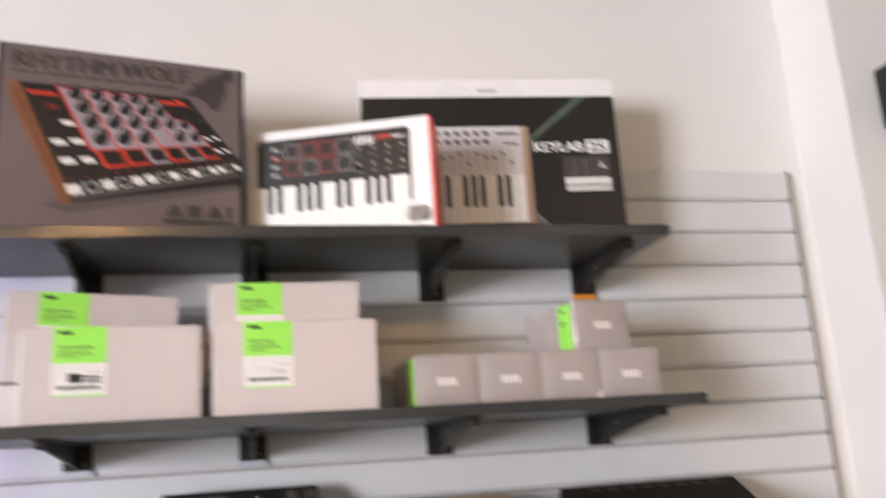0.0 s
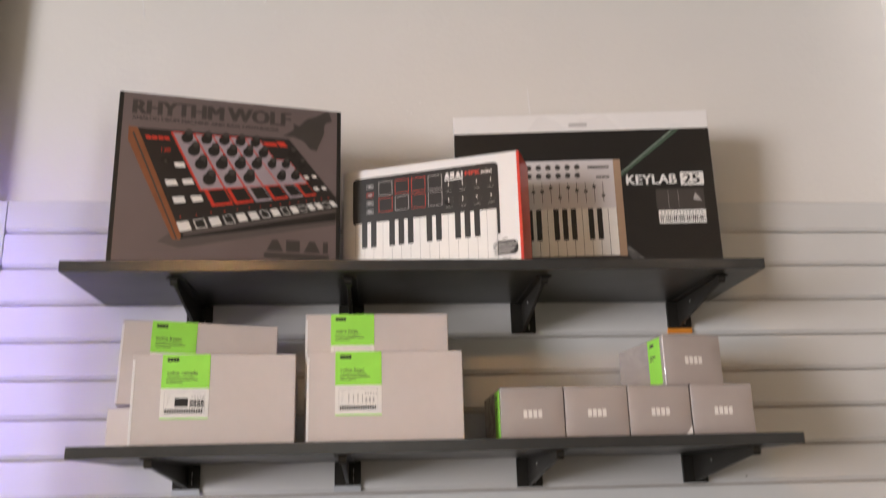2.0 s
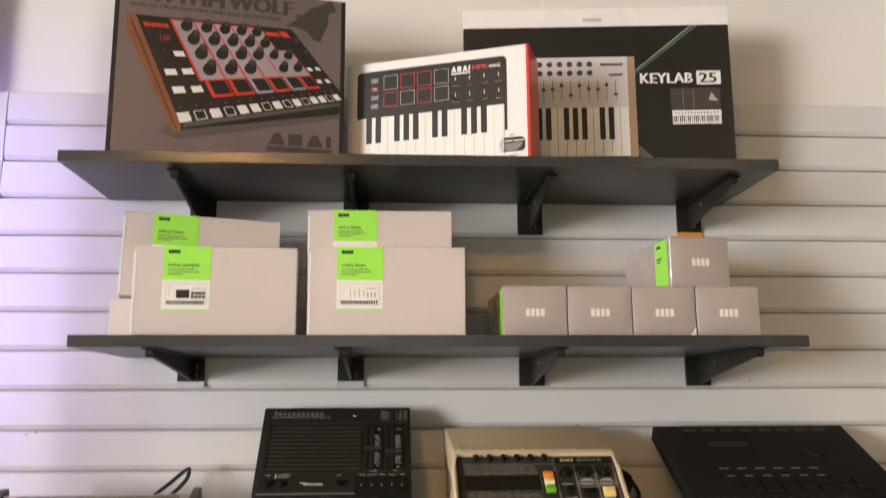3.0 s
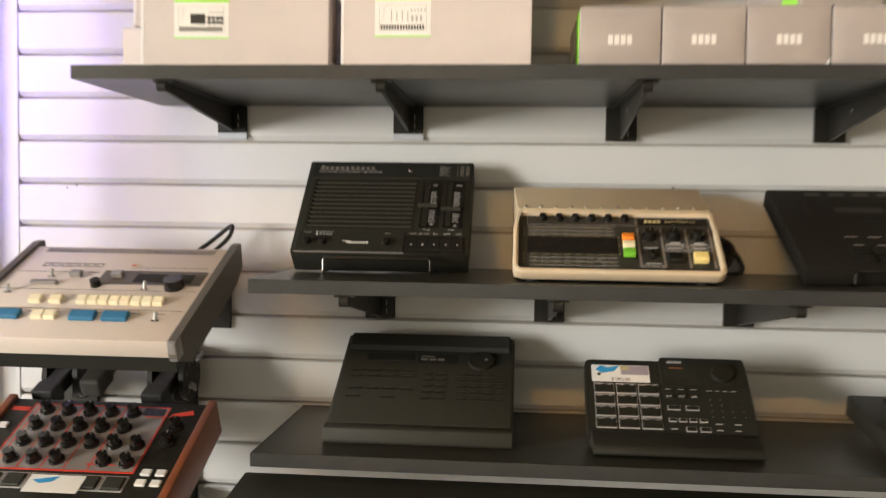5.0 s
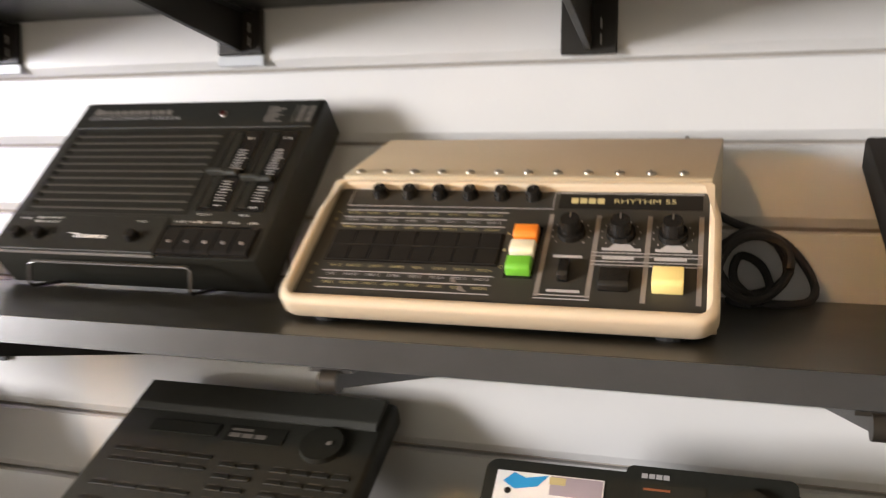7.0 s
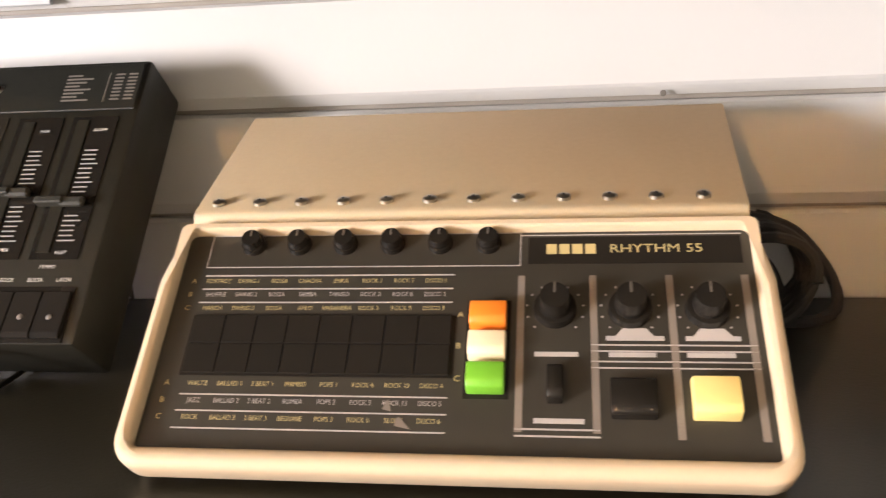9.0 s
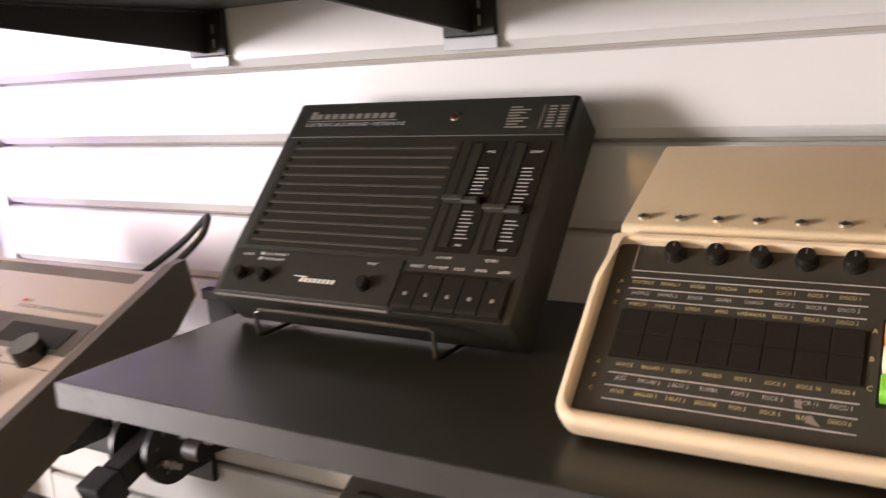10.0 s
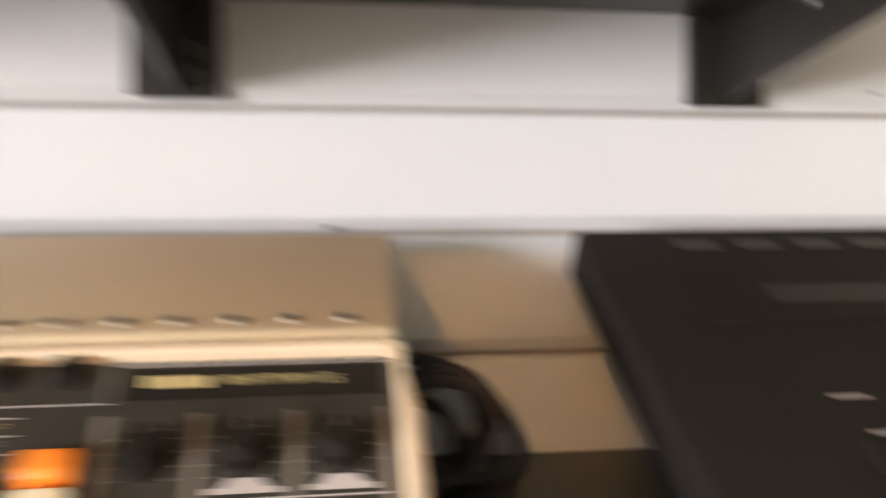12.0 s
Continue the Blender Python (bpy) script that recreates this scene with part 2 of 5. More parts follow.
def tube(bm, points, r, seg=8):
    """A round bar along a line of points."""
    pts = [Vector(p) for p in points]
    rings = []
    for i, p in enumerate(pts):
        d = (pts[min(i + 1, len(pts) - 1)] - pts[max(i - 1, 0)]).normalized()
        side = d.cross(Vector((0.31, 0.17, 0.93))).normalized()
        up = d.cross(side)
        rings.append([bm.verts.new(p + r * (math.cos(2 * math.pi * k / seg) * side + math.sin(2 * math.pi * k / seg) * up)) for k in range(seg)])
    for a, b in zip(rings, rings[1:]):
        for k in range(seg):
            bm.faces.new((a[k], a[(k + 1) % seg], b[(k + 1) % seg], b[k]))
    bm.faces.new(rings[0][::-1]), bm.faces.new(rings[-1])
    bmesh.ops.recalc_face_normals(bm, faces=bm.faces[:])
    return bm


def mesh_of(name, bm, mat, smooth=False):
    me = bpy.data.meshes.new(name)
    bm.to_mesh(me)
    bm.free()
    me.materials.append(mat)
    if smooth:
        for p in me.polygons:
            p.use_smooth = True
        me.set_sharp_from_angle(angle=radians(35))
    return me


def part(name, bm, mat, parent, label="", smooth=False):
    ob = new(name, mesh_of(name, bm, mat, smooth))
    ob.parent = parent
    return tagged(ob, label)


def again(name, me, parent, place, label=""):
    """One more piece on a shared mesh."""
    ob = new(name, me)
    ob.parent, ob.location = parent, place
    return tagged(ob, label)


def prints(name, bm, mat, parent, label=""):
    """Fine print, too small to take apart."""
    return tagged(part(name, bm, mat, parent, label), kind="stuff")


def thing(name, m, label, category, group=""):
    ob = new(name)
    ob.empty_display_size = 0.05
    ob.matrix_world = m
    return tagged(ob, label, category, group)


def structure(name, bm, mat, label="", smooth=False):
    return tagged(new(name, mesh_of(name, bm, mat, smooth)), label, "", "", "structure")


def words(name, body, size, f, u, v, w, mat, parent, align="LEFT", wide=1.0, bold=0.0, italic=0.0):
    """Printed lettering in the built-in font; size is the height of the capitals."""
    cu = bpy.data.curves.new(name, "FONT")
    cu.body, cu.size, cu.align_x, cu.offset, cu.shear, cu.resolution_u = body, size / 0.69, align, 0.0, italic, 2
    ob = bpy.data.objects.new(name, cu)
    me = bpy.data.meshes.new_from_object(ob)
    bpy.data.objects.remove(ob)
    bpy.data.curves.remove(cu)
    if bold:
        bm, plain = bmesh.new(), me.copy()
        for k, shift in enumerate((-bold * size, bold * size)):
            plain.transform(Matrix.Translation((shift * (k + 1), 0, -0.00004)))
            bm.from_mesh(plain)
        bm.from_mesh(me)
        bm.to_mesh(me)
        bm.free()
        bpy.data.meshes.remove(plain)
    me.transform(f @ Matrix.Translation((u, v, w)) @ Matrix.Diagonal((wide, 1, 1, 1)))
    me.materials.clear()
    me.materials.append(mat)
    out = new(name, me)
    out.parent = parent
    return tagged(out, kind="stuff") if bold else out


def wordmark(bm, f, u0, u1, v0, v1, n, w0, w1, gap=0.18, stroke=0.0):
    """A name mark as a row of plain blocks, or of plain open frames."""
    step = (u1 - u0) / n
    for k in range(n):
        if stroke:
            outline(bm, f, u0 + k * step, u0 + (k + 1 - gap) * step, v0, v1, stroke, w0, w1)
            continue
        block(bm, f, u0 + k * step, u0 + (k + 1 - gap) * step, v0, v1, w0, w1)
    return bm


B = bmesh.new

# ---- the room ----
# floor, ceiling and the east, west and south walls are unseen
structure("floor", block(B(), FLAT, -9.4, 3.2, -8.7, 0.2, -0.1, 0), FLOOR)
structure("ceiling", block(B(), FLAT, -9.4, 3.2, -8.7, 0.2, 3.3, 3.4), CEIL)
wall_north = structure("wall_north", block(B(), FLAT, -9.35, 0.89, 0.02, 0.14, 0, 3.3), PAINT)
structure("wall_pier", block(B(), FLAT, 0.89, 3.15, -0.162, 0.14, 0, 3.3), PAINT)
structure("wall_east", block(B(), FLAT, 3.0, 3.15, -8.5, -0.162, 0, 3.3), BACKPAINT)


def pierced(bm, f, a0, a1, h, o0, o1, z0, z1, t):
    """A wall in (u, v) with one opening through it."""
    block(bm, f, a0, o0, 0, h, -t, 0), block(bm, f, o1, a1, 0, h, -t, 0)
    block(bm, f, o0, o1, 0, z0, -t, 0), block(bm, f, o0, o1, z1, h, -t, 0)
    return bm


WEST = Matrix(((0, 0, 1, -9.2), (1, 0, 0, 0), (0, 1, 0, 0), (0, 0, 0, 1)))
SOUTH = Matrix(((1, 0, 0, 0), (0, 0, 1, -8.5), (0, 1, 0, 0), (0, 0, 0, 1)))
structure("wall_west", pierced(B(), WEST, -8.5, 0.02, 3.3, -8.35, -5.55, 0.2, 3.0, 0.15), BACKPAINT)
structure("wall_south", pierced(B(), SOUTH, -9.2, 3.0, 3.3, -1.95, 0.75, 0.8, 2.6, 0.15), BACKPAINT)
# the south window is unseen, added to house the front fill lamp
for nm, ff, o0, o1, z0, z1 in (("window_1", WEST @ Matrix.Translation((0, 0, -0.07)), -8.35, -5.55, 0.2, 3.0), ("window_2", SOUTH @ Matrix.Translation((0, 0, -0.07)), -1.95, 0.75, 0.8, 2.6)):
    win = tagged(new(nm), "unseen dark framed window at an area lamp", "window", "", "structure")
    part("window_frame", outline(B(), ff, o0, o1, z0, z1, 0.05, -0.03, 0.03), STEEL, win)

# dark upright frame at the wall's far end, and the violet light strip beside it
post = thing("frame_post", pose(-1.165, -0.02, 0), "dark metal upright frame against the white wall", "post")
part("profile", block(B(), FLAT, 0, 0.028, -0.028, 0.035, 0, 3.3, 0.003), STEEL, post)
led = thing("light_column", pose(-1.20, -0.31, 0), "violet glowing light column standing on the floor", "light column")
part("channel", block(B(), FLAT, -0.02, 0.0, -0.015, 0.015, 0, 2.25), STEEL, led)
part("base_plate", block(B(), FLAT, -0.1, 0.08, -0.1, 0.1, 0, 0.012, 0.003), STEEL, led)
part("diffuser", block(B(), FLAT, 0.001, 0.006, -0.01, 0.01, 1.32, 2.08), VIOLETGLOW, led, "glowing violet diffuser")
def ceiling_lamp(x, aim):
    """A spot lamp on a short rod, turned towards a spot below the ceiling, seen from its foot."""
    lamp = thing("ceiling_lamp", pose(x, -3.1, 3.3), "warm spot lamp hanging from a thin black rod", "lamp", "ceiling lamps")
    turn = look((0, 0, -0.36), aim) @ Matrix.Rotation(math.pi, 4, "X")
    part("rod", disc(B(), FLAT, 0, 0, -0.30, 0, 0.008, seg=12), STEEL, lamp)
    part("shade", disc(B(), turn, 0, 0, -0.12, -0.012, 0.075, 0.05, 20), STEEL, lamp, "", True)
    part("bulb", disc(B(), turn, 0, 0, -0.010, -0.002, 0.045, 0.045, 20), WARMGLOW, lamp, "glowing warm bulb", True)


ceiling_lamp(-1.15, (1.15, 3.1, -2.05))
ceiling_lamp(1.35, (-1.0, 3.0, -1.6))

# small chips and scuffs in the painted wall
marks = B()
rnd = random.Random(5)
for cx, cz, n, s in ((-0.62, 2.56, 9, 0.05), (-0.28, 2.5, 12, 0.05), (-0.26, 2.30, 6, 0.03), (-0.45, 2.63, 8, 0.04), (-0.1, 2.72, 5, 0.03)):
    for _ in range(n):
        a, z, r = cx + rnd.gauss(0, s), cz + rnd.gauss(0, s * 0.7), rnd.uniform(0.001, 0.0025)
        disc(marks, UP, a, z, -0.021, -0.0185, r, r * 0.5, 7)
for a, z, h, lean in ((-0.83, 2.52, 0.05, 0.008), (-0.03, 2.61, 0.045, 0.004), (0.02, 2.3, 0.06, 0.003)):
    slab(marks, UP, [(a, z), (a + 0.003, z), (a + 0.0025 - lean, z + h), (a + 0.001 - lean, z + h)], -0.021, -0.0193)
tagged(part("paint_wear", marks, CARDWHITE, wall_north, "raised paint chips and scuffs"), kind="stuff")

# ---- slatted wall panel ----
PITCH, TOPGROOVE, X0, X1 = 0.0744, 2.017, -1.062, 0.83
slatwall = tagged(new("wall_slat_panel"), "white slatted display wall panel with horizontal grooves", "wall panel", "", "structure")
part("backing", block(B(), FLAT, X0, X1, 0.013, 0.0195, 0.5, 2.08), GROOVE, slatwall, "brown board seen in the grooves")
part("end_board", block(B(), FLAT, -1.137, X0 - 0.0015, -0.0002, 0.0195, 0.5, 2.083, 0.001), SLAT, slatwall, "plain white end board")
part("end_trim", block(B(), FLAT, X1 + 0.0005, X1 + 0.006, -0.002, 0.019, 0.5, 2.087, 0.001), CHEEK, slatwall, "dark edge strip")


def slat_mesh(h):
    return mesh_of("slat", prism(B(), [(0.0, 0.0085), (0.0012, 0.0065), (0.006, 0.0), (0.0125, 0.0), (0.0125, h), (0.0035, h), (0.0, h - 0.002)], X0, X1), SLAT)


plain_slat = slat_mesh(PITCH - 0.0035)
for k in range(20):
    again("slat", plain_slat, slatwall, (0, 0, TOPGROOVE - (k + 1) * PITCH + 0.00175))
again("slat", slat_mesh(0.066), slatwall, (0, 0, TOPGROOVE + 0.00175))
nicks = B()
for a, z in ((-0.958, 1.4185), (-0.975, 1.414), (0.062, 1.425), (-0.3, 1.2745), (0.41, 1.51)):
    disc(nicks, UP, a, z, -0.0005, 0.0006, 0.0022, 0.0015, 8)
tagged(part("wear", nicks, CHEEK, slatwall, "small dark nicks"), kind="stuff")


# ---- shelves and brackets ----
def wall_shelf(x0, x1, y0, top, thick=0.019):
    s = thing("wall_shelf", pose(x0, y0, top - thick), "dark brown laminate board shelf on black brackets", "shelf", "wall shelves")
    part("board", block(B(), FLAT, 0.001, x1 - x0 - 0.001, 0.001, -y0 - 0.004, 0, thick, 0.0008), SHELF, s)
    part("edge_band", block(B(), FLAT, 0, x1 - x0, 0, 0.0009, 0.0002, thick - 0.0002), EDGE, s)
    for x in (0, x1 - x0 - 0.0009):
        part("end_band", block(B(), FLAT, x, x + 0.0009, 0.001, -y0 - 0.004, 0.0002, thick - 0.0002), EDGE, s)
    return s


S1, S2, S3, S4 = 1.882, 1.575, 1.287, 1.047
wall_shelf(-0.850, 0.370, -0.278, S1)
wall_shelf(-0.803, 0.386, -0.304, S2)
wall_shelf(-0.551, 0.665, -0.312, S3)
wall_shelf(-0.551, 0.70, -0.300, S4)


def shelf_bracket(x, under, foot, reach, tip=None):
    """A pressed bracket: wall plate, upright web and a top flange."""
    b = thing("shelf_bracket", pose(x, -0.001, under), "black steel shelf bracket hooked into the slatted wall", "bracket", "shelf brackets")
    h = under - foot
    gap = 0.011 if tip else 0.0
    part("wall_plate", block(B(), FLAT, -0.025, 0.025, -0.006, 0, -h + gap, -0.0005, 0.001), STEEL, b)
    part("web", prism(B(), [(-0.0065, -0.001), (-reach, -0.001), (-reach, -0.013), (-0.0065, -h + gap + 0.003)], -0.003, 0.003, 0.0006, 1), STEEL, b)
    part("flange", block(B(), FLAT, -0.014, 0.014, -reach, -0.0065, -0.003, -0.0005), STEEL, b)
    part("nose", disc(B(), Matrix(((0, 0, 1, 0), (1, 0, 0, 0), (0, 1, 0, 0), (0, 0, 0, 1))), -reach + 0.001, -0.0085, -0.0062, 0.0062, 0.0075, 0.0075, 16), STEEL, b, "rounded front end", True)
    # grey strip stands in for the glint along the flange edge
    part("worn_edge", block(B(), FLAT, 0.0141, 0.0148, -reach, -0.03, -0.0028, -0.0012), RIBS, b, "pale strip drawn as a glint on the flange edge")
    part("rivet", disc(B(), Matrix(((0, 0, -1, -0.003), (1, 0, 0, 0), (0, 1, 0, 0), (0, 0, 0, 1))), -reach * 0.35, -0.016, 0, 0.0012, 0.0028, 0.002, 10), CHROME, b, "bright rivet")
    slot = mesh_of("plate_slot", block(B(), FLAT, -0.0008, 0.0008, -0.0068, -0.006, 0, 0.009), GREYINK)
    for k in range(2):
        again("plate_slot", slot, b, (0.011, 0, -h + gap + 0.008 + 0.014 * k))
    if tip:
        part("hook_tip", block(B(), FLAT, -0.026, 0.026, -0.004, 0, -h, -h + gap - 0.0005, 0.0008), tip, b, "pale plastic hook tip" if tip == GREYPLATE else "orange hook tip")
    return b


for x in (-0.669, -0.370, -0.022):
    shelf_bracket(x, S1 - 0.019, 1.800, 0.235)
shelf_bracket(0.304, S1 - 0.019, 1.797, 0.235, ORANGE)
for x, tip in ((-0.678, GREYPLATE), (-0.376, GREYPLATE), (-0.025, None), (0.305, None)):
    shelf_bracket(x, S2 - 0.019, 1.5, 0.292, tip)
for x in (-0.420, -0.136, 0.171, 0.48):
    shelf_bracket(x, S3 - 0.019, 1.200, 0.309)
for x in (-0.43, -0.05, 0.40):
    shelf_bracket(x, S4 - 0.019, 0.960, 0.24)


# ---- cartons on the top shelf ----
def carton(name, m, w, h, d, mat, label, group=""):
    c = thing(name, m, label, "box", group)
    part("box_body", block(B(), UP, 0, w, 0, h, -d, 0, 0.0012), mat, c)
    return c


def drawn(x, y):
    """A spot of the pictured machine (knob columns and rows) on the print, in the picture's perspective."""
    d = 1 + 0.04493 * x - 0.041 * y
    return ((0.11459 + 0.04058 * x + 0.00764 * y) / d, (0.23653 + 0.01123 * x - 0.03186 * y) / d)


def plate(x0, x1, y0, y1):
    return [drawn(x0, y1), drawn(x1, y1), drawn(x1, y0), drawn(x0, y0)]


def bold_mark(bm, f, u0, u1, v0, v1, w0, w1):
    """A maker's mark as four plain heavy shapes."""
    q = (u1 - u0) / 3.55
    for k, kind in enumerate("tbti"):
        a = u0 + k * q * 1.04
        if kind == "t":
            slab(bm, f, [(a, v0), (a + q * 0.94, v0), (a + q * 0.62, v1), (a + q * 0.32, v1)], w0, w1)
        else:
            block(bm, f, a + q * 0.05, a + q * (0.82 if kind == "b" else 0.34), v0, v1, w0, w1)
    return bm


def drum_machine_carton():
    c = carton("product_box", pose(-0.7769, -0.271, S1, 0, 0, 11.8), 0.3985, 0.317, 0.10, INK, "grey drum machine box printed with red knobs and pads")
    P = face((0.005, 0, 0))
    part("front_print", block(B(), P, 0.003, 0.3855, 0.002, 0.3155, 0.0001, 0.0004), PRINTGREY, c, "glossy grey print")
    part("picture_shadow", slab(B(), P, [(0.075, 0.040), (0.112, 0.030), (0.3845, 0.090), (0.3845, 0.105), (0.10, 0.06)], 0.0004, 0.0006), PRINTSHADE, c)
    part("picture_panel", slab(B(), P, [(0.028, 0.2485), (0.106, 0.0455), (0.3850, 0.0985), (0.3850, 0.1426), (0.2956, 0.2515)], 0.0006, 0.0008), PANELINK, c, "printed black panel")
    part("picture_cheek", slab(B(), P, [(0.0145, 0.2495), (0.0150, 0.224), (0.1000, 0.0450), (0.1130, 0.0453), (0.1140, 0.0545), (0.0293, 0.2495)], 0.0008, 0.001), WOODINK, c, "printed wooden cheek")
    part("cheek_edge", slab(B(), P, [(0.0215, 0.2380), (0.1060, 0.0460), (0.1082, 0.0470), (0.0242, 0.2400)], 0.001, 0.0012), INKSOFT, c)
    part("picture_ledge", slab(B(), P, [(0.1182, 0.0520), (0.3845, 0.1145), (0.3845, 0.1200), (0.1165, 0.0600)], 0.0008, 0.001), PRINTSHADE, c)
    silver, red, knob, cap, pads, white, off, lamps = B(), B(), B(), B(), B(), B(), B(), B()
    slab(red, P, plate(-0.66, 4.52, -0.45, 3.66), 0.0008, 0.0010)
    slab(red, P, plate(3.42, 5.52, 1.55, 3.66), 0.0008, 0.00101)
    for k in range(5):
        x0, x1 = (-0.58, -0.5, -0.5, -0.5, -0.5)[k] + k + 0.02, k + (0.42 if k < 4 else 0.44)
        slab(silver, P, plate(x0, x1, -0.36, 3.58 if k < 4 else 1.62), 0.00102, 0.0012)
    slab(silver, P, plate(3.50, 5.44, 1.62, 3.58), 0.00104, 0.0012)
    spots = [(k, r) for r in range(4) for k in range(5) if not (r == 3 and k == 3)] + [(5, 2), (5, 3), (6.2, 1), (6.25, 2)]
    for x, y in spots:
        u, v = drawn(x, y)
        q = (1 - 0.12 * (x > 3.5 and y > 1.5)) / (1 + 0.04493 * x - 0.041 * y)
        disc(knob, P, u, v, 0.0012, 0.0014, 0.0102 * q, seg=16)
        slab(knob, P, [(u - 0.0096 * q, v), (u + 0.0100 * q, v), (u + 0.0092 * q, v + 0.0105 * q), (u - 0.0038 * q, v + 0.0110 * q)], 0.0012, 0.00141)
        disc(knob, P, u + 0.0027 * q, v + 0.0105 * q, 0.0012, 0.00145, 0.0066 * q, seg=14)
        disc(cap, P, u + 0.0030 * q, v + 0.0112 * q, 0.00145, 0.00155, 0.0053 * q, seg=12)
    for k in range(6):
        slab(red if k in (0, 1, 3, 5) else silver, P, plate(k - 0.47, k + 0.45, 3.62, 4.54), 0.0012, 0.0014)
        slab(pads, P, plate(k - 0.31, k + 0.40, 3.66, 4.40), 0.0014, 0.0016)
    for k in range(15):
        x, y = -1.75 + 0.56 * k, 5.25
        dark = k in (1, 3, 6, 8, 10, 13)
        slab(white, P, plate(x - 0.20, x + 0.20, y - 0.20, y + 0.20), 0.0011, 0.0013)
        if dark:
            slab(off, P, plate(x - 0.165, x + 0.165, y - 0.17, y + 0.17), 0.0013, 0.0015)
        disc(lamps, P, *drawn(x, 4.83), 0.0011, 0.0013, 0.0013, seg=8)
    for x, y in ((-0.95, 2.05), (-1.58, 3.11), (-0.94, 3.1), (-1.56, 4.04), (-0.9, 4.06)):
        slab(white, P, plate(x - 0.21, x + 0.21, y - 0.16, y + 0.16), 0.0011, 0.0013)
        slab(pads, P, plate(x - 0.21, x + 0.21, y + 0.17, y + 0.30), 0.0011, 0.0012)
    for x, y in ((5.79, 3.13), (6.45, 3.10), (5.79, 4.07), (6.43, 4.08)):
        slab(white, P, plate(x - 0.17, x + 0.17, y - 0.13, y + 0.13), 0.0011, 0.0013)
    disc(knob, P, *drawn(-1.45, 1.72), 0.0011, 0.0013, 0.008, seg=14)
    disc(cap, P, *drawn(-1.45, 1.80), 0.0013, 0.0014, 0.003, seg=10)
    slab(red, P, plate(4.62, 5.60, -0.12, 0.24), 0.0010, 0.0013)
    slab(red, P, plate(5.75, 6.40, -0.30, 0.26), 0.0010, 0.0013)
    for k in range(4):
        slab(red, P, plate(-1.86 + k * 0.26, -1.64 + k * 0.26, 0.0, 0.28), 0.0010, 0.0013)
    prints("frame_print", red, REDINK, c, "printed red frames")
    prints("plate_print", silver, SILVERINK, c, "printed silver plates")
    prints("knob_print", knob, INK, c, "printed black knobs")
    prints("knob_top_print", cap, INKSOFT, c)
    prints("pad_print", pads, INK, c)
    prints("key_print", white, WHITEINK, c, "printed white keys")
    prints("dark_key_print", off, INK, c)
    prints("lamp_print", lamps, REDINK, c)
    words("picture_digits", "120", 0.0085, P, 0.0695, 0.206, 0.0011, REDINK, c)
    words("title", "RHYTHM", 0.0268, P, 0.0175, 0.2762, 0.0006, INKSOFT, c, wide=1.02, bold=0.085)
    words("title", "WOLF", 0.0268, P, 0.1850, 0.2775, 0.0006, INKSOFT, c, wide=1.03, bold=0.085)
    words("subtitle", "ANALOG DRUM MACHINE AND BASS SYNTHESIZER", 0.0066, P, 0.0190, 0.2648, 0.0006, INKSOFT, c, wide=1.16, bold=0.07)
    emblem = slab(B(), P, [(0.2845, 0.2560), (0.3060, 0.2565), (0.3230, 0.2500), (0.3360, 0.2345), (0.3480, 0.2330), (0.3520, 0.2450), (0.3620, 0.2700), (0.3605, 0.2810), (0.3640, 0.2905), (0.3760, 0.2950), (0.3700, 0.3130), (0.3640, 0.3145), (0.3470, 0.3030), (0.3290, 0.2960), (0.3150, 0.2800), (0.3030, 0.2830), (0.3050, 0.2720)], 0.0004, 0.0007)
    slab(emblem, P, [(0.338, 0.2405), (0.3475, 0.2365), (0.3575, 0.2700), (0.3535, 0.2740)], 0.0007, 0.0009)
    part("emblem", emblem, INKSOFT, c, "dark pointed emblem")
    mark = bold_mark(B(), P, 0.261, 0.374, 0.0335, 0.0550, 0.0004, 0.0007)
    block(mark, P, 0.257, 0.373, 0.020, 0.0305, 0.0004, 0.0007)
    prints("maker_mark", mark, INKSOFT, c)


def keyboard_print(bm_w, bm_b, f, u0, u1, v0, v1, n, w, first=0, low=0.34):
    """Printed piano keys."""
    step = (u1 - u0) / n
    for k in range(n):
        block(bm_w, f, u0 + k * step + 0.0004, u0 + (k + 1) * step - 0.0004, v0, v1, w, w + 0.0002)
        if (k + first) % 7 not in (2, 6) and k < n - 1:
            block(bm_b, f, u0 + (k + 1) * step - step * 0.3, u0 + (k + 1) * step + step * 0.3, v0 + (v1 - v0) * low, v1, w + 0.0002, w + 0.0004)


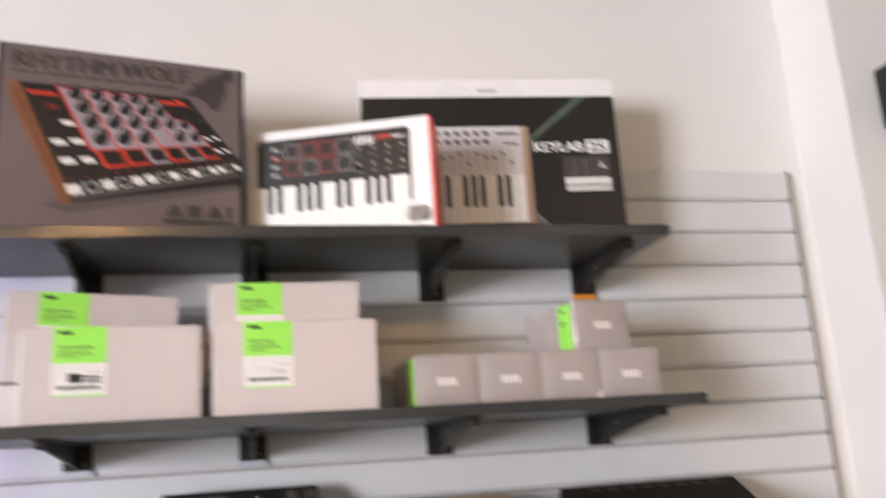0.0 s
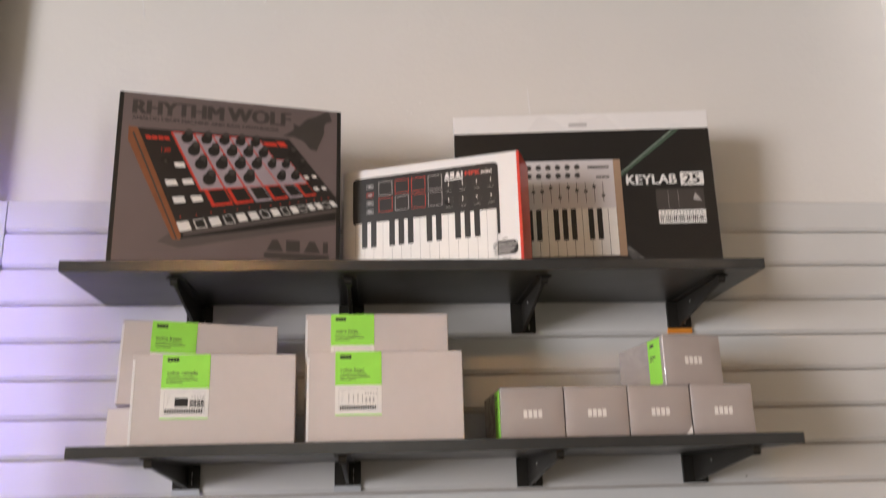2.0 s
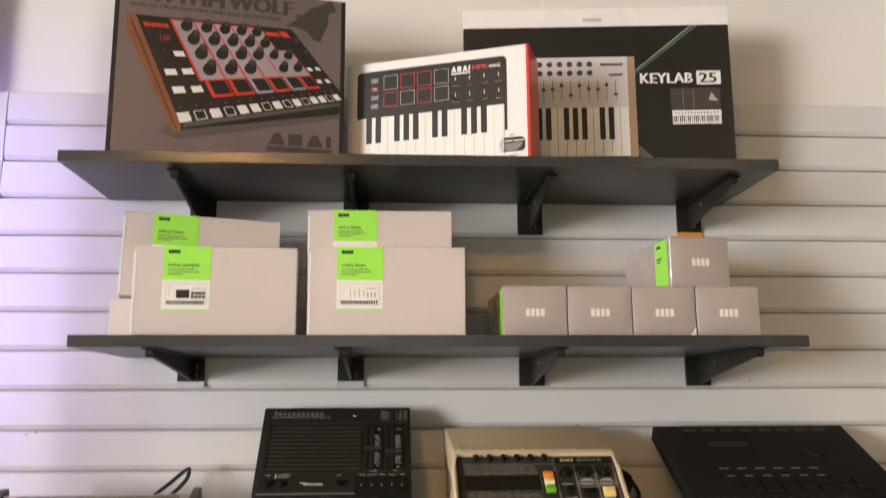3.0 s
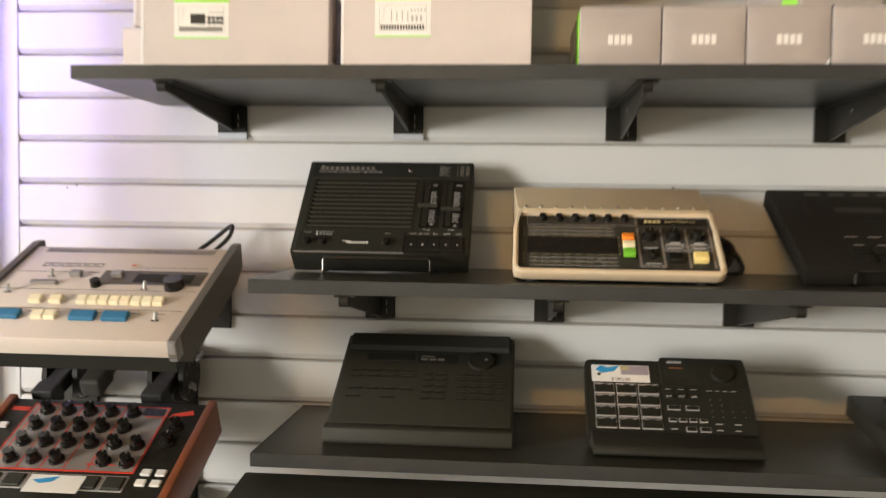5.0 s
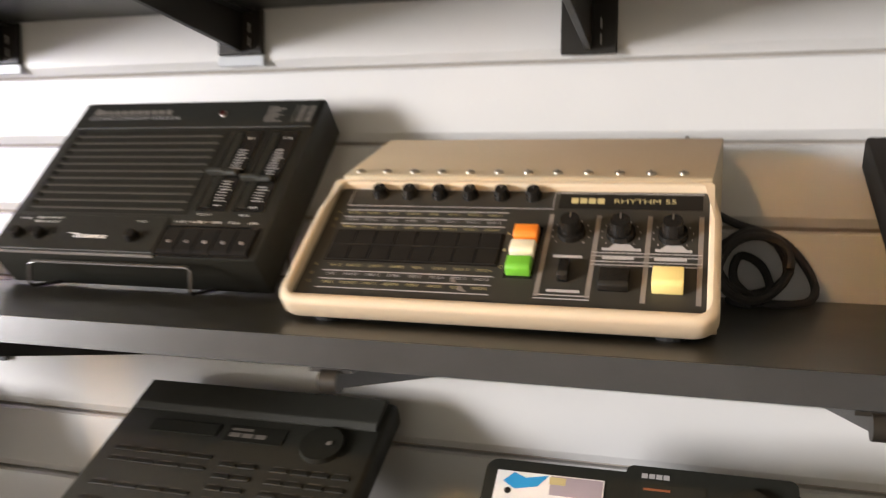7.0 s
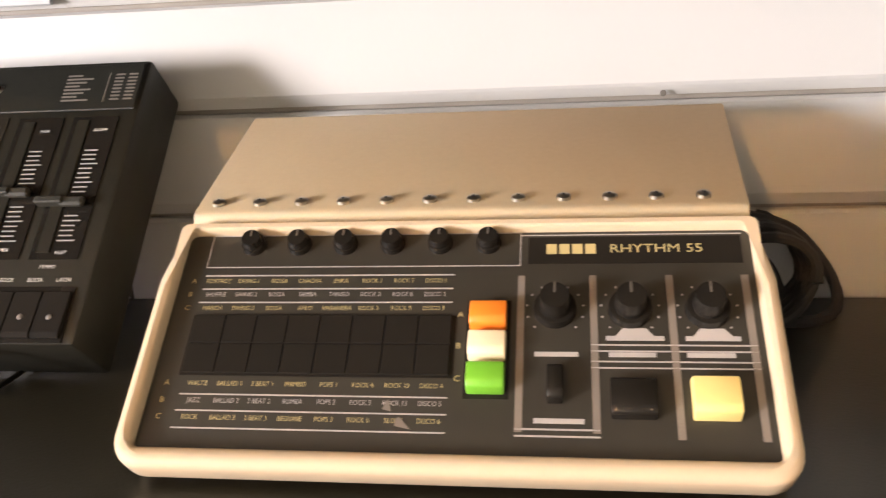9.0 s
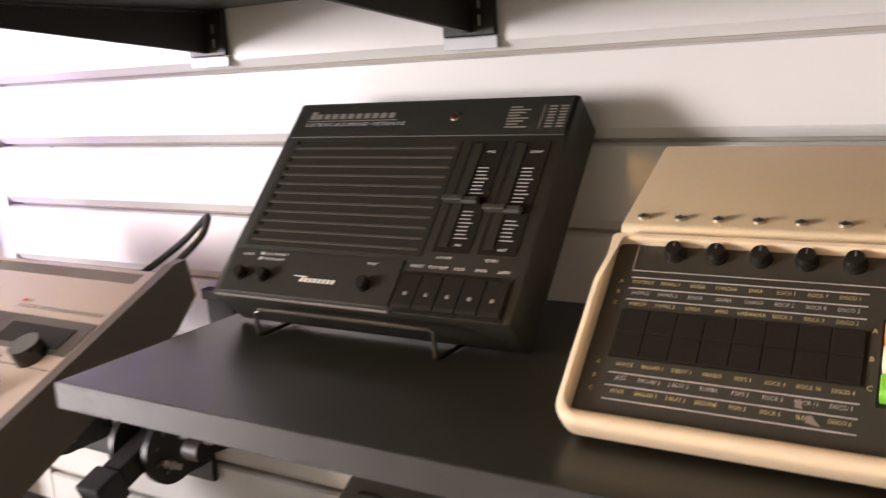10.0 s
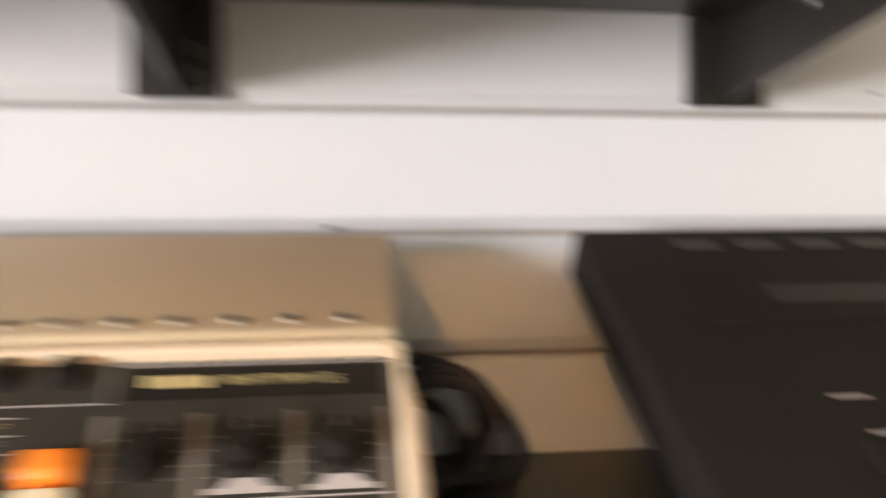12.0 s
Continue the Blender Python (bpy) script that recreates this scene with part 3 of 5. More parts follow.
def pad_controller_carton():
    c = carton("product_box", pose(-0.383, -0.147, S1, 0, 0, -20.6), 0.343, 0.209, 0.085, CARDWHITE, "white box with a picture of a small pad keyboard")
    part("side_panel", block(B(), FLAT, 0.3431, 0.3437, 0.001, 0.084, 0.001, 0.208), CARDRED, c, "red box side")
    part("edge_strip", block(B(), UP, 0.3385, 0.3433, 0.001, 0.208, 0.0001, 0.0005), CARDRED, c, "red folded edge")
    part("picture_panel", slab(B(), UP, rounded(0.020, 0.3035, 0.098, 0.1915, 0.009), 0.0002, 0.0006), INK, c, "printed black panel")
    part("picture_body", slab(B(), UP, [(0.2985, 0.054), (0.3032, 0.054), (0.3035, 0.11), (0.2985, 0.11)], 0.0002, 0.0005), INK, c)
    red, grey, pad, white, black, dial = B(), B(), B(), B(), B(), B()
    for r in range(2):
        for k in range(4):
            u, v = 0.072 + k * 0.0325, 0.1205 + r * 0.0325
            outline(red if (r == 1 and k in (1, 2)) or (r == 0 and k in (0, 2)) else grey, UP, u, u + 0.0275, v, v + 0.0275, 0.0010, 0.0006, 0.0009)
            block(pad, UP, u + 0.0012, u + 0.0263, v + 0.0012, v + 0.0263, 0.0006, 0.0008)
            disc(dial, UP, 0.2095 + k * 0.0266, 0.126 + r * 0.030, 0.0006, 0.0009, 0.0090, seg=16)
            block(white, UP, 0.2086 + k * 0.0266, 0.2100 + k * 0.0266, 0.1250 + r * 0.030, 0.1322 + r * 0.030, 0.0010, 0.0012)
            block(grey, UP, 0.2035 + k * 0.0266, 0.2155 + k * 0.0266, 0.1145 + r * 0.030, 0.1151 + r * 0.030, 0.0010, 0.0012)
    for k in range(4):
        outline(red if k == 2 else grey, UP, 0.048, 0.0615, 0.1195 + k * 0.0165, 0.1275 + k * 0.0165, 0.0010, 0.0006, 0.0009)
        block(grey, UP, 0.051, 0.0585, 0.1220 + k * 0.0165, 0.1250 + k * 0.0165, 0.0006, 0.0009)
        outline(pad, UP, 0.031, 0.043, 0.1195 + k * 0.0165, 0.1275 + k * 0.0165, 0.0010, 0.0006, 0.0009)
    bold_mark(white, UP, 0.202, 0.238, 0.1715, 0.1815, 0.0006, 0.0009)
    block(white, UP, 0.202, 0.237, 0.1665, 0.1695, 0.0006, 0.0009)
    words("title", "MPK", 0.0086, UP, 0.2405, 0.172, 0.0008, REDINK, c, wide=1.22, bold=0.05)
    words("title", "mini", 0.0085, UP, 0.2712, 0.172, 0.0008, WHITEINK, c, wide=1.0, bold=0.03)
    keyboard_print(white, black, UP, 0.026, 0.2975, 0.0, 0.1015, 15, 0.0007, 0, 0.52)
    prints("picture_red", red, REDINK, c)
    prints("picture_grey", grey, GREYINK, c)
    prints("pad_print", pad, PANELINK, c)
    prints("dial_print", dial, PANELINK, c)
    prints("key_print", white, WHITEINK, c, "printed white keys")
    prints("black_key_print", black, INK, c)
    gap = B()
    for k in range(16):
        block(gap, UP, 0.026 + k * 0.2715 / 15 - 0.0004, 0.026 + k * 0.2715 / 15 + 0.0004, 0, 0.1015, 0.0002, 0.0007)
    prints("key_gap_print", gap, GREYINK, c)
    part("sticker", slab(B(), UP, rounded(0.289, 0.334, 0.014, 0.040, 0.008), 0.0004, 0.0009), INK, c, "black discount sticker")
    words("sticker_text", "DISCOUNTS", 0.0045, UP, 0.299, 0.031, 0.0011, WHITEINK, c, wide=1.05, bold=0.03)
    bars = B()
    for k, l in enumerate((0.030, 0.028, 0.022)):
        block(bars, UP, 0.299, 0.299 + l, 0.0255 - k * 0.0042, 0.0277 - k * 0.0042, 0.0009, 0.0012)
    block(bars, UP, 0.306, 0.316, 0.0425, 0.0455, 0.0002, 0.0005), block(bars, UP, 0.306, 0.320, 0.006, 0.009, 0.0002, 0.0005)
    prints("sticker_print", bars, GREYINK, c)


def keyboard_carton():
    c = carton("product_box", pose(-0.16, -0.085, S1, 0, 0, -5.27), 0.521, 0.356, 0.078, CARDBLACK, "large black keyboard box with a white lid band")
    part("lid_band", block(B(), UP, -0.0008, 0.5218, 0.3175, 0.3568, -0.0786, 0.0008, 0.001), CARDWHITE, c, "white lid")
    prints("lid_mark", wordmark(B(), UP, 0.236, 0.274, 0.328, 0.335, 7, 0.0008, 0.0011), GREYINK, c)
    part("light_beam", slab(B(), UP, [(0.300, 0.197), (0.3015, 0.195), (0.450, 0.3165), (0.446, 0.3165)], 0.0002, 0.0004), BEAMINK, c, "printed pale green streak")
    part("light_beam", slab(B(), UP, [(0.303, 0.1945), (0.3055, 0.1935), (0.461, 0.3165), (0.454, 0.3165)], 0.0002, 0.0004), GREENSHADE, c, "printed dark green streak")
    lines = B()
    for k in range(4):
        slab(lines, UP, [(0.372 + k * 0.012, 0.0), (0.3735 + k * 0.012, 0.0), (0.330 + k * 0.003, 0.07), (0.329 + k * 0.003, 0.07)], 0.0002, 0.0004)
    prints("fine_line_print", lines, GREYINK, c)
    part("picture_cheek", block(B(), UP, 0.320, 0.3345, 0.05, 0.2535, 0.0002, 0.0009), TANINK, c, "printed wooden cheek")
    part("picture_top", block(B(), UP, 0.055, 0.3215, 0.150, 0.2535, 0.0002, 0.0008), PALEINK, c, "printed silver panel")
    white, black, knob = B(), B(), B()
    keyboard_print(white, black, UP, 0.06, 0.320, 0.052, 0.150, 15, 0.0003, 3)
    for r in range(2):
        for k in range(8):
            disc(knob, UP, 0.110 + k * 0.0195, 0.221 + r * 0.018, 0.0008, 0.0011, 0.0058, seg=12)
    for k in range(9):
        u = 0.156 + k * 0.0175
        block(knob, UP, u - 0.0006, u + 0.0006, 0.163, 0.205, 0.0008, 0.001)
        v = 0.168 + 0.022 * abs(math.sin(1.9 * k + 0.6)) + 0.004
        block(knob, UP, u - 0.0035, u + 0.0035, v, v + 0.0055, 0.001, 0.0013)
    wordmark(knob, UP, 0.268, 0.312, 0.235, 0.2405, 8, 0.0008, 0.001)
    wordmark(knob, UP, 0.284, 0.311, 0.214, 0.219, 7, 0.0008, 0.001)
    prints("key_print", white, WHITEINK, c, "printed white keys")
    prints("black_key_print", black, INK, c)
    prints("knob_print", knob, INKSOFT, c)
    words("title", "KEYLAB", 0.0205, UP, 0.3425, 0.198, 0.0005, WHITEINK, c, wide=1.0, bold=0.05)
    title = B()
    slab(title, UP, rounded(0.453, 0.5, 0.194, 0.222, 0.002), 0.0002, 0.0005)
    prints("title_print", title, WHITEINK, c)
    words("title_number", "25", 0.020, UP, 0.4575, 0.198, 0.0007, INK, c, wide=1.25, bold=0.04)
    part("screen_picture", block(B(), UP, 0.401, 0.497, 0.143, 0.187, 0.0002, 0.0005), INKSOFT, c)
    sw, sb, sg = B(), B(), B()
    keyboard_print(sw, sb, UP, 0.403, 0.497, 0.114, 0.130, 25, 0.0003)
    block(sw, UP, 0.403, 0.497, 0.1305, 0.142, 0.0003, 0.0005)
    for k in range(14):
        disc(sb, UP, 0.409 + k * 0.0062, 0.1365, 0.0005, 0.0007, 0.0016, seg=8)
    slab(sg, UP, [(0.474, 0.163), (0.492, 0.160), (0.480, 0.178)], 0.0005, 0.0007)
    block(sg, UP, 0.425, 0.4255, 0.146, 0.183, 0.0005, 0.0007), block(sg, UP, 0.445, 0.4455, 0.146, 0.183, 0.0005, 0.0007)
    prints("small_key_print", sw, WHITEINK, c)
    prints("small_black_key_print", sb, INK, c)
    prints("screen_line_print", sg, GREYINK, c)


drum_machine_carton()
pad_controller_carton()
keyboard_carton()


# ---- cartons on the second shelf ----
def label_card(c, lu, lv, w, h, title, style):
    """The green and white label on a pale carton; lu, lv: its lower left."""
    part("label_white", block(B(), UP, lu, lu + w, lv, lv + h * 0.46, 0.0001, 0.0005), WHITEINK, c, "white label with a line drawing")
    part("label_green", block(B(), UP, lu, lu + w, lv + h * 0.46, lv + h, 0.0001, 0.0005), GREENINK, c, "bright green label")
    part("label_edge", block(B(), UP, lu, lu + w, lv - 0.002, lv, 0.0001, 0.0005), GREENINK, c)
    ink = wordmark(B(), UP, lu + 0.008, lu + 0.027, lv + h * 0.885, lv + h * 0.94, 4, 0.0005, 0.0008, 0.1)
    prints("maker_mark", ink, INK, c)
    words("label_title", "volca " + title, 0.0060, UP, lu + 0.008, lv + h * 0.675, 0.0007, INKSOFT, c, wide=1.12, bold=0.03)
    fine = B()
    for k, l in enumerate((0.045, 0.050, 0.026)):
        block(fine, UP, lu + 0.008, lu + 0.008 + l, lv + h * (0.625 - 0.04 * k), lv + h * (0.637 - 0.04 * k), 0.0005, 0.0007)
    prints("label_small_print", fine, INKSOFT, c)
    d, dark = B(), B()
    u0, u1, v0, v1 = lu + 0.006, lu + w - 0.006, lv + 0.007, lv + h * 0.40
    outline(d, UP, u0, u1, v0, v1, 0.0005, 0.0005, 0.0007)
    for k in range(16):
        u = u0 + 0.002 + k * (u1 - u0 - 0.004) / 16
        block(dark, UP, u, u + 0.0025, v0 + 0.001, v0 + 0.007, 0.0005, 0.0008)
    for k in range(5):
        block(d, UP, u1 - 0.022 + k * 0.0045, u1 - 0.0195 + k * 0.0045, v1 - 0.009, v1 - 0.006, 0.0005, 0.0007)
        block(d, UP, u0 + 0.004, u0 + 0.010 - k * 0.001, v1 - 0.005 - k * 0.004, v1 - 0.0042 - k * 0.004, 0.0005, 0.0007)
    if style == "blocks":
        block(dark, UP, u0 + 0.017, u0 + 0.038, v0 + 0.011, v0 + 0.025, 0.0005, 0.0008)
        for r in range(2):
            for k in range(4):
                block(dark, UP, u0 + 0.041 + k * 0.0058, u0 + 0.046 + k * 0.0058, v0 + 0.011 + r * 0.006, v0 + 0.0155 + r * 0.006, 0.0005, 0.0008)
    else:
        for k in range(4):
            block(d, UP, u0 + 0.016 + k * 0.0075, u0 + 0.0175 + k * 0.0075, v0 + 0.012, v0 + 0.027 - 0.002 * (k % 2), 0.0005, 0.0007)
        for k in range(3):
            block(d, UP, u0 + 0.044 + k * 0.006, u0 + 0.047 + k * 0.006, v0 + 0.012, v0 + 0.02, 0.0005, 0.0007)
    prints("label_drawing", d, GREYINK, c)
    prints("label_drawing_dark", dark, INK, c)
    part("lid_crease", block(B(), UP, 0.0, 0.004, 0.002, 0.14, 0.0001, 0.0004), CARDWHITE, c, "worn white edge")


PALE = "pale grey card box with a green and white label"
for m, w, h, d, lu, title, style in ((pose(-0.720, -0.267, S2, 0, 0, 3.2), 0.264, 0.149, 0.07, 0.047, "sample", "blocks"),
                                     (pose(-0.437, -0.263, S2), 0.261, 0.150, 0.07, 0.047, "keys", "lines"),
                                     (pose(-0.768, -0.188, 1.652, 0, 1.5, 11.0), 0.269, 0.148, 0.068, 0.05, "beats", "blocks"),
                                     (pose(-0.447, -0.182, 1.656), 0.255, 0.150, 0.068, 0.045, "keys", "lines")):
    box = carton("synthesizer_box", m, w, h, d, CARDGREY, PALE, "pale labelled boxes")
    label_card(box, lu, h - 0.104, 0.077, 0.104, title, style)
carton("synthesizer_box", pose(-0.768, -0.222, S2), 0.262, 0.067, 0.19, CARDGREY, "pale grey card box lying flat under another box", "pale flat boxes")
carton("synthesizer_box", pose(-0.447, -0.185, S2), 0.255, 0.081, 0.15, CARDGREY, "pale grey card box lying flat under another box", "pale flat boxes")


def pillow(w, h, bulge, n=14):
    """A film drawn over an upright box end, swelling a little between its edges."""
    bm = B()
    rows = [[bm.verts.new(UP @ Vector((w * (0.01 + 0.98 * i / n), h * (0.01 + 0.98 * j / n), 0.0002 + bulge * (1 - abs(2 * i / n - 1) ** 4) * (1 - abs(2 * j / n - 1) ** 3)))) for i in range(n + 1)] for j in range(n + 1)]
    for a, b in zip(rows, rows[1:]):
        for i in range(n):
            bm.faces.new((a[i], a[i + 1], b[i + 1], b[i]))
    return bm


def end_box(m, side, tape=False):
    b = carton("accessory_box", m, 0.1095, 0.087, 0.2, CARDSATIN, "satin grey card box" + (" with a bright green side label" if side else " lying end on among others"), "small grey boxes")
    part("front_film", pillow(0.1095, 0.087, 0.0042), CARDSATIN, b, "slack clear film over the box end", True)
    prints("maker_mark", wordmark(B(), UP, 0.038, 0.072, 0.036, 0.049, 4, 0.0030, 0.0044, 0.24), WHITEINK, b)
    part("lid_flap", block(B(), UP, 0.0015, 0.108, 0.0862, 0.0885, -0.05, 0.0012, 0.0006), CARDSATIN, b)
    if side:
        lab = part("side_label", block(B(), FLAT, -0.0006, -0.0001, 0.012, 0.062, 0.003, 0.085), GREENINK, b, "bright green side label")
        marks = B()
        block(marks, FLAT, -0.0009, -0.0006, 0.036, 0.052, 0.072, 0.077), block(marks, FLAT, -0.0009, -0.0006, 0.032, 0.054, 0.052, 0.055)
        block(marks, FLAT, -0.0009, -0.0006, 0.040, 0.054, 0.047, 0.049)
        prints("label_print", marks, INKSOFT, lab)
    if tape:
        part("torn_corner", slab(B(), UP, [(0.094, 0.001), (0.108, 0.001), (0.108, 0.018), (0.1, 0.006)], 0.0001, 0.0030), CARDWHITE, b, "torn pale corner")
    return b


for k, yaw in enumerate((0.6, -0.4, 0.5, -0.5)):
    end_box(pose(-0.111 + 0.1112 * k, -0.243, S2, 0, 0, yaw), k == 0, k == 2)
end_box(pose(0.182, -0.240, S2 + 0.0892, 0, 0, 6.5), True)


# ---- wire easel ----
def wire_easel(m, w, depth, rise, lip):
    e = thing("wire_easel", m, "thin dark metal wire display easel holding a device", "display stand", "wire easels")
    bm = B()
    tube(bm, [(0, 0.055, 0.003), (0, 0.0, 0.003), (0, -0.003, 0.006), (0, -0.003, lip - 0.003), (0.003, -0.003, lip), (w - 0.003, -0.003, lip), (w, -0.003, lip - 0.003), (w, -0.003, 0.006), (w, 0.0, 0.003), (w, 0.055, 0.003)], 0.0016, 8)
    part("front_wire", bm, WIRE, e, "", True)
    back = B()
    tube(back, [(0, 0.05, 0.003), (0, depth, 0.003), (0, depth, rise), (w, depth, rise), (w, depth, 0.003), (w, 0.05, 0.003)], 0.0016, 8)
    part("back_wire", back, WIRE, e, "", True)
    return e


# ---- black accompaniment machine ----
def accompanist():
    d = thing("rhythm_machine", pose(-0.527, -0.178, S3), "black accompaniment machine with ribbed grille on a wire easel", "drum machine", "drum machines")
    f = face((0, 0, 0.032), 46.4)
    W, L = 0.264, 0.197
    body = B()
    block(body, f, -0.004, W, 0.0, L, -0.045, 0, 0.0028, 2)
    part("body", body, PLASTIC, d, "", True)
    part("head_strip", block(B(), f, 0.003, W - 0.003, 0.157, L - 0.004, 0, 0.0014, 0.0006), PLASTIC, d)
    part("front_strip", block(B(), f, 0.003, 0.167, 0.003, 0.043, 0, 0.0014, 0.0006), PLASTIC, d)
    part("front_edge", block(B(), f, 0.003, 0.168, -0.0006, 0.0004, -0.001, 0.0015), SILVER, d, "thin bright edge line")
    part("grille_bed", block(B(), f, 0.008, 0.178, 0.047, 0.153, 0, 0.0006), DEEPBLACK, d)
    # ribs coloured paler grey for the light they catch
    bar = B()
    slab(bar, face((0, 0, 0), 46.4), rounded(0, 0.160, 0, 0.0015, 0.0007, 3), 0.0005, 0.0017)
    bar_me = mesh_of("grille_bar", bar, RIBS)
    hole = mesh_of("grille_hole", disc(B(), face((0, 0, 0), 46.4), 0, 0, 0.0005, 0.0012, 0.0022, seg=10), GLOSSBLACK)
    for k in range(11):
        v = 0.0515 + k * 0.0093
        again("grille_bar", bar_me, d, f @ Vector((0.0145, v, 0)))
        again("grille_hole", hole, d, f @ Vector((0.0145, v + 0.007, 0)))
    mark = wordmark(B(), f, 0.0225, 0.107, 0.1768, 0.1822, 10, 0.0014, 0.0017, 0.36)
    block(mark, f, 0.0155, 0.0210, 0.1768, 0.1850, 0.0014, 0.0017)
    block(mark, f, 0.014, 0.108, 0.1742, 0.1749, 0.0014, 0.0017)
    prints("name_mark", mark, CHEEK, d)
    words("subtitle", "ELECTRONIC ACCOMPANIST \u2022 METRONOME", 0.0036, f, 0.0135, 0.1688, 0.0016, GREYINK, d, wide=0.98)
    part("indicator_ring", disc(B(), f, 0.163, 0.176, 0.0014, 0.0022, 0.0040, 0.0034, 16), CHROME, d, "bright ring", True)
    ring = disc(B(), f, 0.163, 0.176, 0.0014, 0.0035, 0.0030, 0.0022, 14)
    part("indicator", ring, REDLENS, d, "small red lamp")
    table = B()
    for k in range(8):
        v = 0.185 - k * 0.0028
        block(table, f, 0.210, 0.210 + 0.010 + 0.008 * ((k * 5) % 3) / 2, v - 0.0012, v, 0.0014, 0.0016)
        block(table, f, 0.243, 0.249, v - 0.0012, v, 0.0014, 0.0016), block(table, f, 0.252, 0.258, v - 0.0012, v, 0.0014, 0.0016)
    block(table, f, 0.2385, 0.2391, 0.163, 0.186, 0.0014, 0.0016)
    prints("tempo_table", table, CHEEK, d, "rows of small grey print")
    for s, lv in ((0.186, 0.095), (0.2225, 0.088)):
        part("slider_slot", block(B(), f, s, s + 0.030, 0.052, 0.152, 0, 0.0007), GLOSSBLACK, d)
        part("slot_rail", block(B(), f, s + 0.004, s + 0.0115, 0.056, 0.149, 0.0007, 0.0015), DEEPBLACK, d)
        ticks = B()
        for k in range(20):
            v = 0.0635 + k * 0.0033
            if abs(v - lv) > 0.006:
                block(ticks, f, s + 0.0140, s + (0.0225 if k % 4 else 0.025), v, v + 0.0007, 0.0007, 0.001)
        prints("scale", ticks, GREYINK, d, "pale scale marks")
        lever = B()
        block(lever, f, s - 0.004, s + 0.014, lv - 0.0022, lv + 0.0022, 0.0016, 0.008, 0.0008)
        block(lever, f, s + 0.010, s + 0.026, lv - 0.003, lv + 0.003, 0.0016, 0.0065, 0.0015)
        part("slider_lever", lever, MATTE, d)
    for body_, u, v in (("MAX", 0.203, 0.140), ("MIN", 0.203, 0.0565), ("SLOW", 0.239, 0.140), ("FAST", 0.238, 0.0545), ("VOLUME", 0.192, 0.0455), ("TEMPO", 0.231, 0.0455), ("POWER", 0.013, 0.0365), ("ACCOMPANIST", 0.036, 0.0378), ("METRONOME", 0.036, 0.0332), ("START", 0.136, 0.036)):
        words("legend", body_, 0.0022, f, u, v, 0.0017, WHITEINK, d, wide=1.0, italic=0.2)
    for k, body_ in enumerate(("WALTZ", "FOX TROT", "ROCK", "BOSSA", "LATIN")):
        words("legend", body_, 0.0024, f, 0.1785 + k * 0.0174, 0.0375, 0.0009, WHITEINK, d, "CENTER", wide=0.92, italic=0.2)
    pip = B()
    block(pip, f, 0.0315, 0.034, 0.0378, 0.0404, 0.0014, 0.0017), block(pip, f, 0.0315, 0.034, 0.0332, 0.0358, 0.0014, 0.0017)
    prints("mark_print", pip, WHITEINK, d)
    brand = B()
    for k in range(8):
        u = 0.0805 + k * 0.0042
        slab(brand, f, [(u, 0.0170), (u + 0.0026, 0.0170), (u + 0.0036, 0.0204), (u + 0.0010, 0.0204)], 0.0014, 0.0018)
    slab(brand, f, [(0.0740, 0.0214), (0.0860, 0.0208), (0.0862, 0.0218), (0.0742, 0.0222)], 0.0014, 0.0018)
    prints("maker_mark", brand, WHITEINK, d)
    knob = B()
    g = face((0, 0, 0), 46.4)
    disc(knob, g, 0, 0, 0, 0.006, 0.0058, 0.0052, 18)
    disc(knob, g, 0, 0, 0.006, 0.0072, 0.0052, 0.004, 18)
    knob_me = mesh_of("knob", knob, KEYDARK, True)
    for u in (0.0205, 0.044, 0.1405):
        again("knob", knob_me, d, f @ Vector((u, 0.019, 0.0014)))
    part("key_bed", block(B(), f, 0.169, 0.257, 0.001, 0.0345, 0, 0.0008), GLOSSBLACK, d)
    key = B()
    prism(key, [(0.0, 0.0), (0.0, 0.0022), (0.003, 0.0030), (0.028, 0.0016), (0.028, 0.0)], 0, 0.0166, 0.0004, 1)
    bmesh.ops.transform(key, matrix=g, verts=key.verts[:])
    key_me = mesh_of("rhythm_key", key, KEYDARK)
    stud = mesh_of("key_stud", disc(B(), g, 0, 0, 0, 0.0014, 0.0020, 0.0009, 12), SILVER, True)
    for k in range(5):
        ob = again("rhythm_key", key_me, d, f @ Vector((0.1705 + k * 0.0172, 0.003, 0.0008)))
        again("key_stud", stud, ob, g @ Vector((0.0083, 0.012, 0.0022)))


accompanist()
wire_easel(pose(-0.478, -0.181, S3), 0.16, 0.168, 0.11, 0.025)


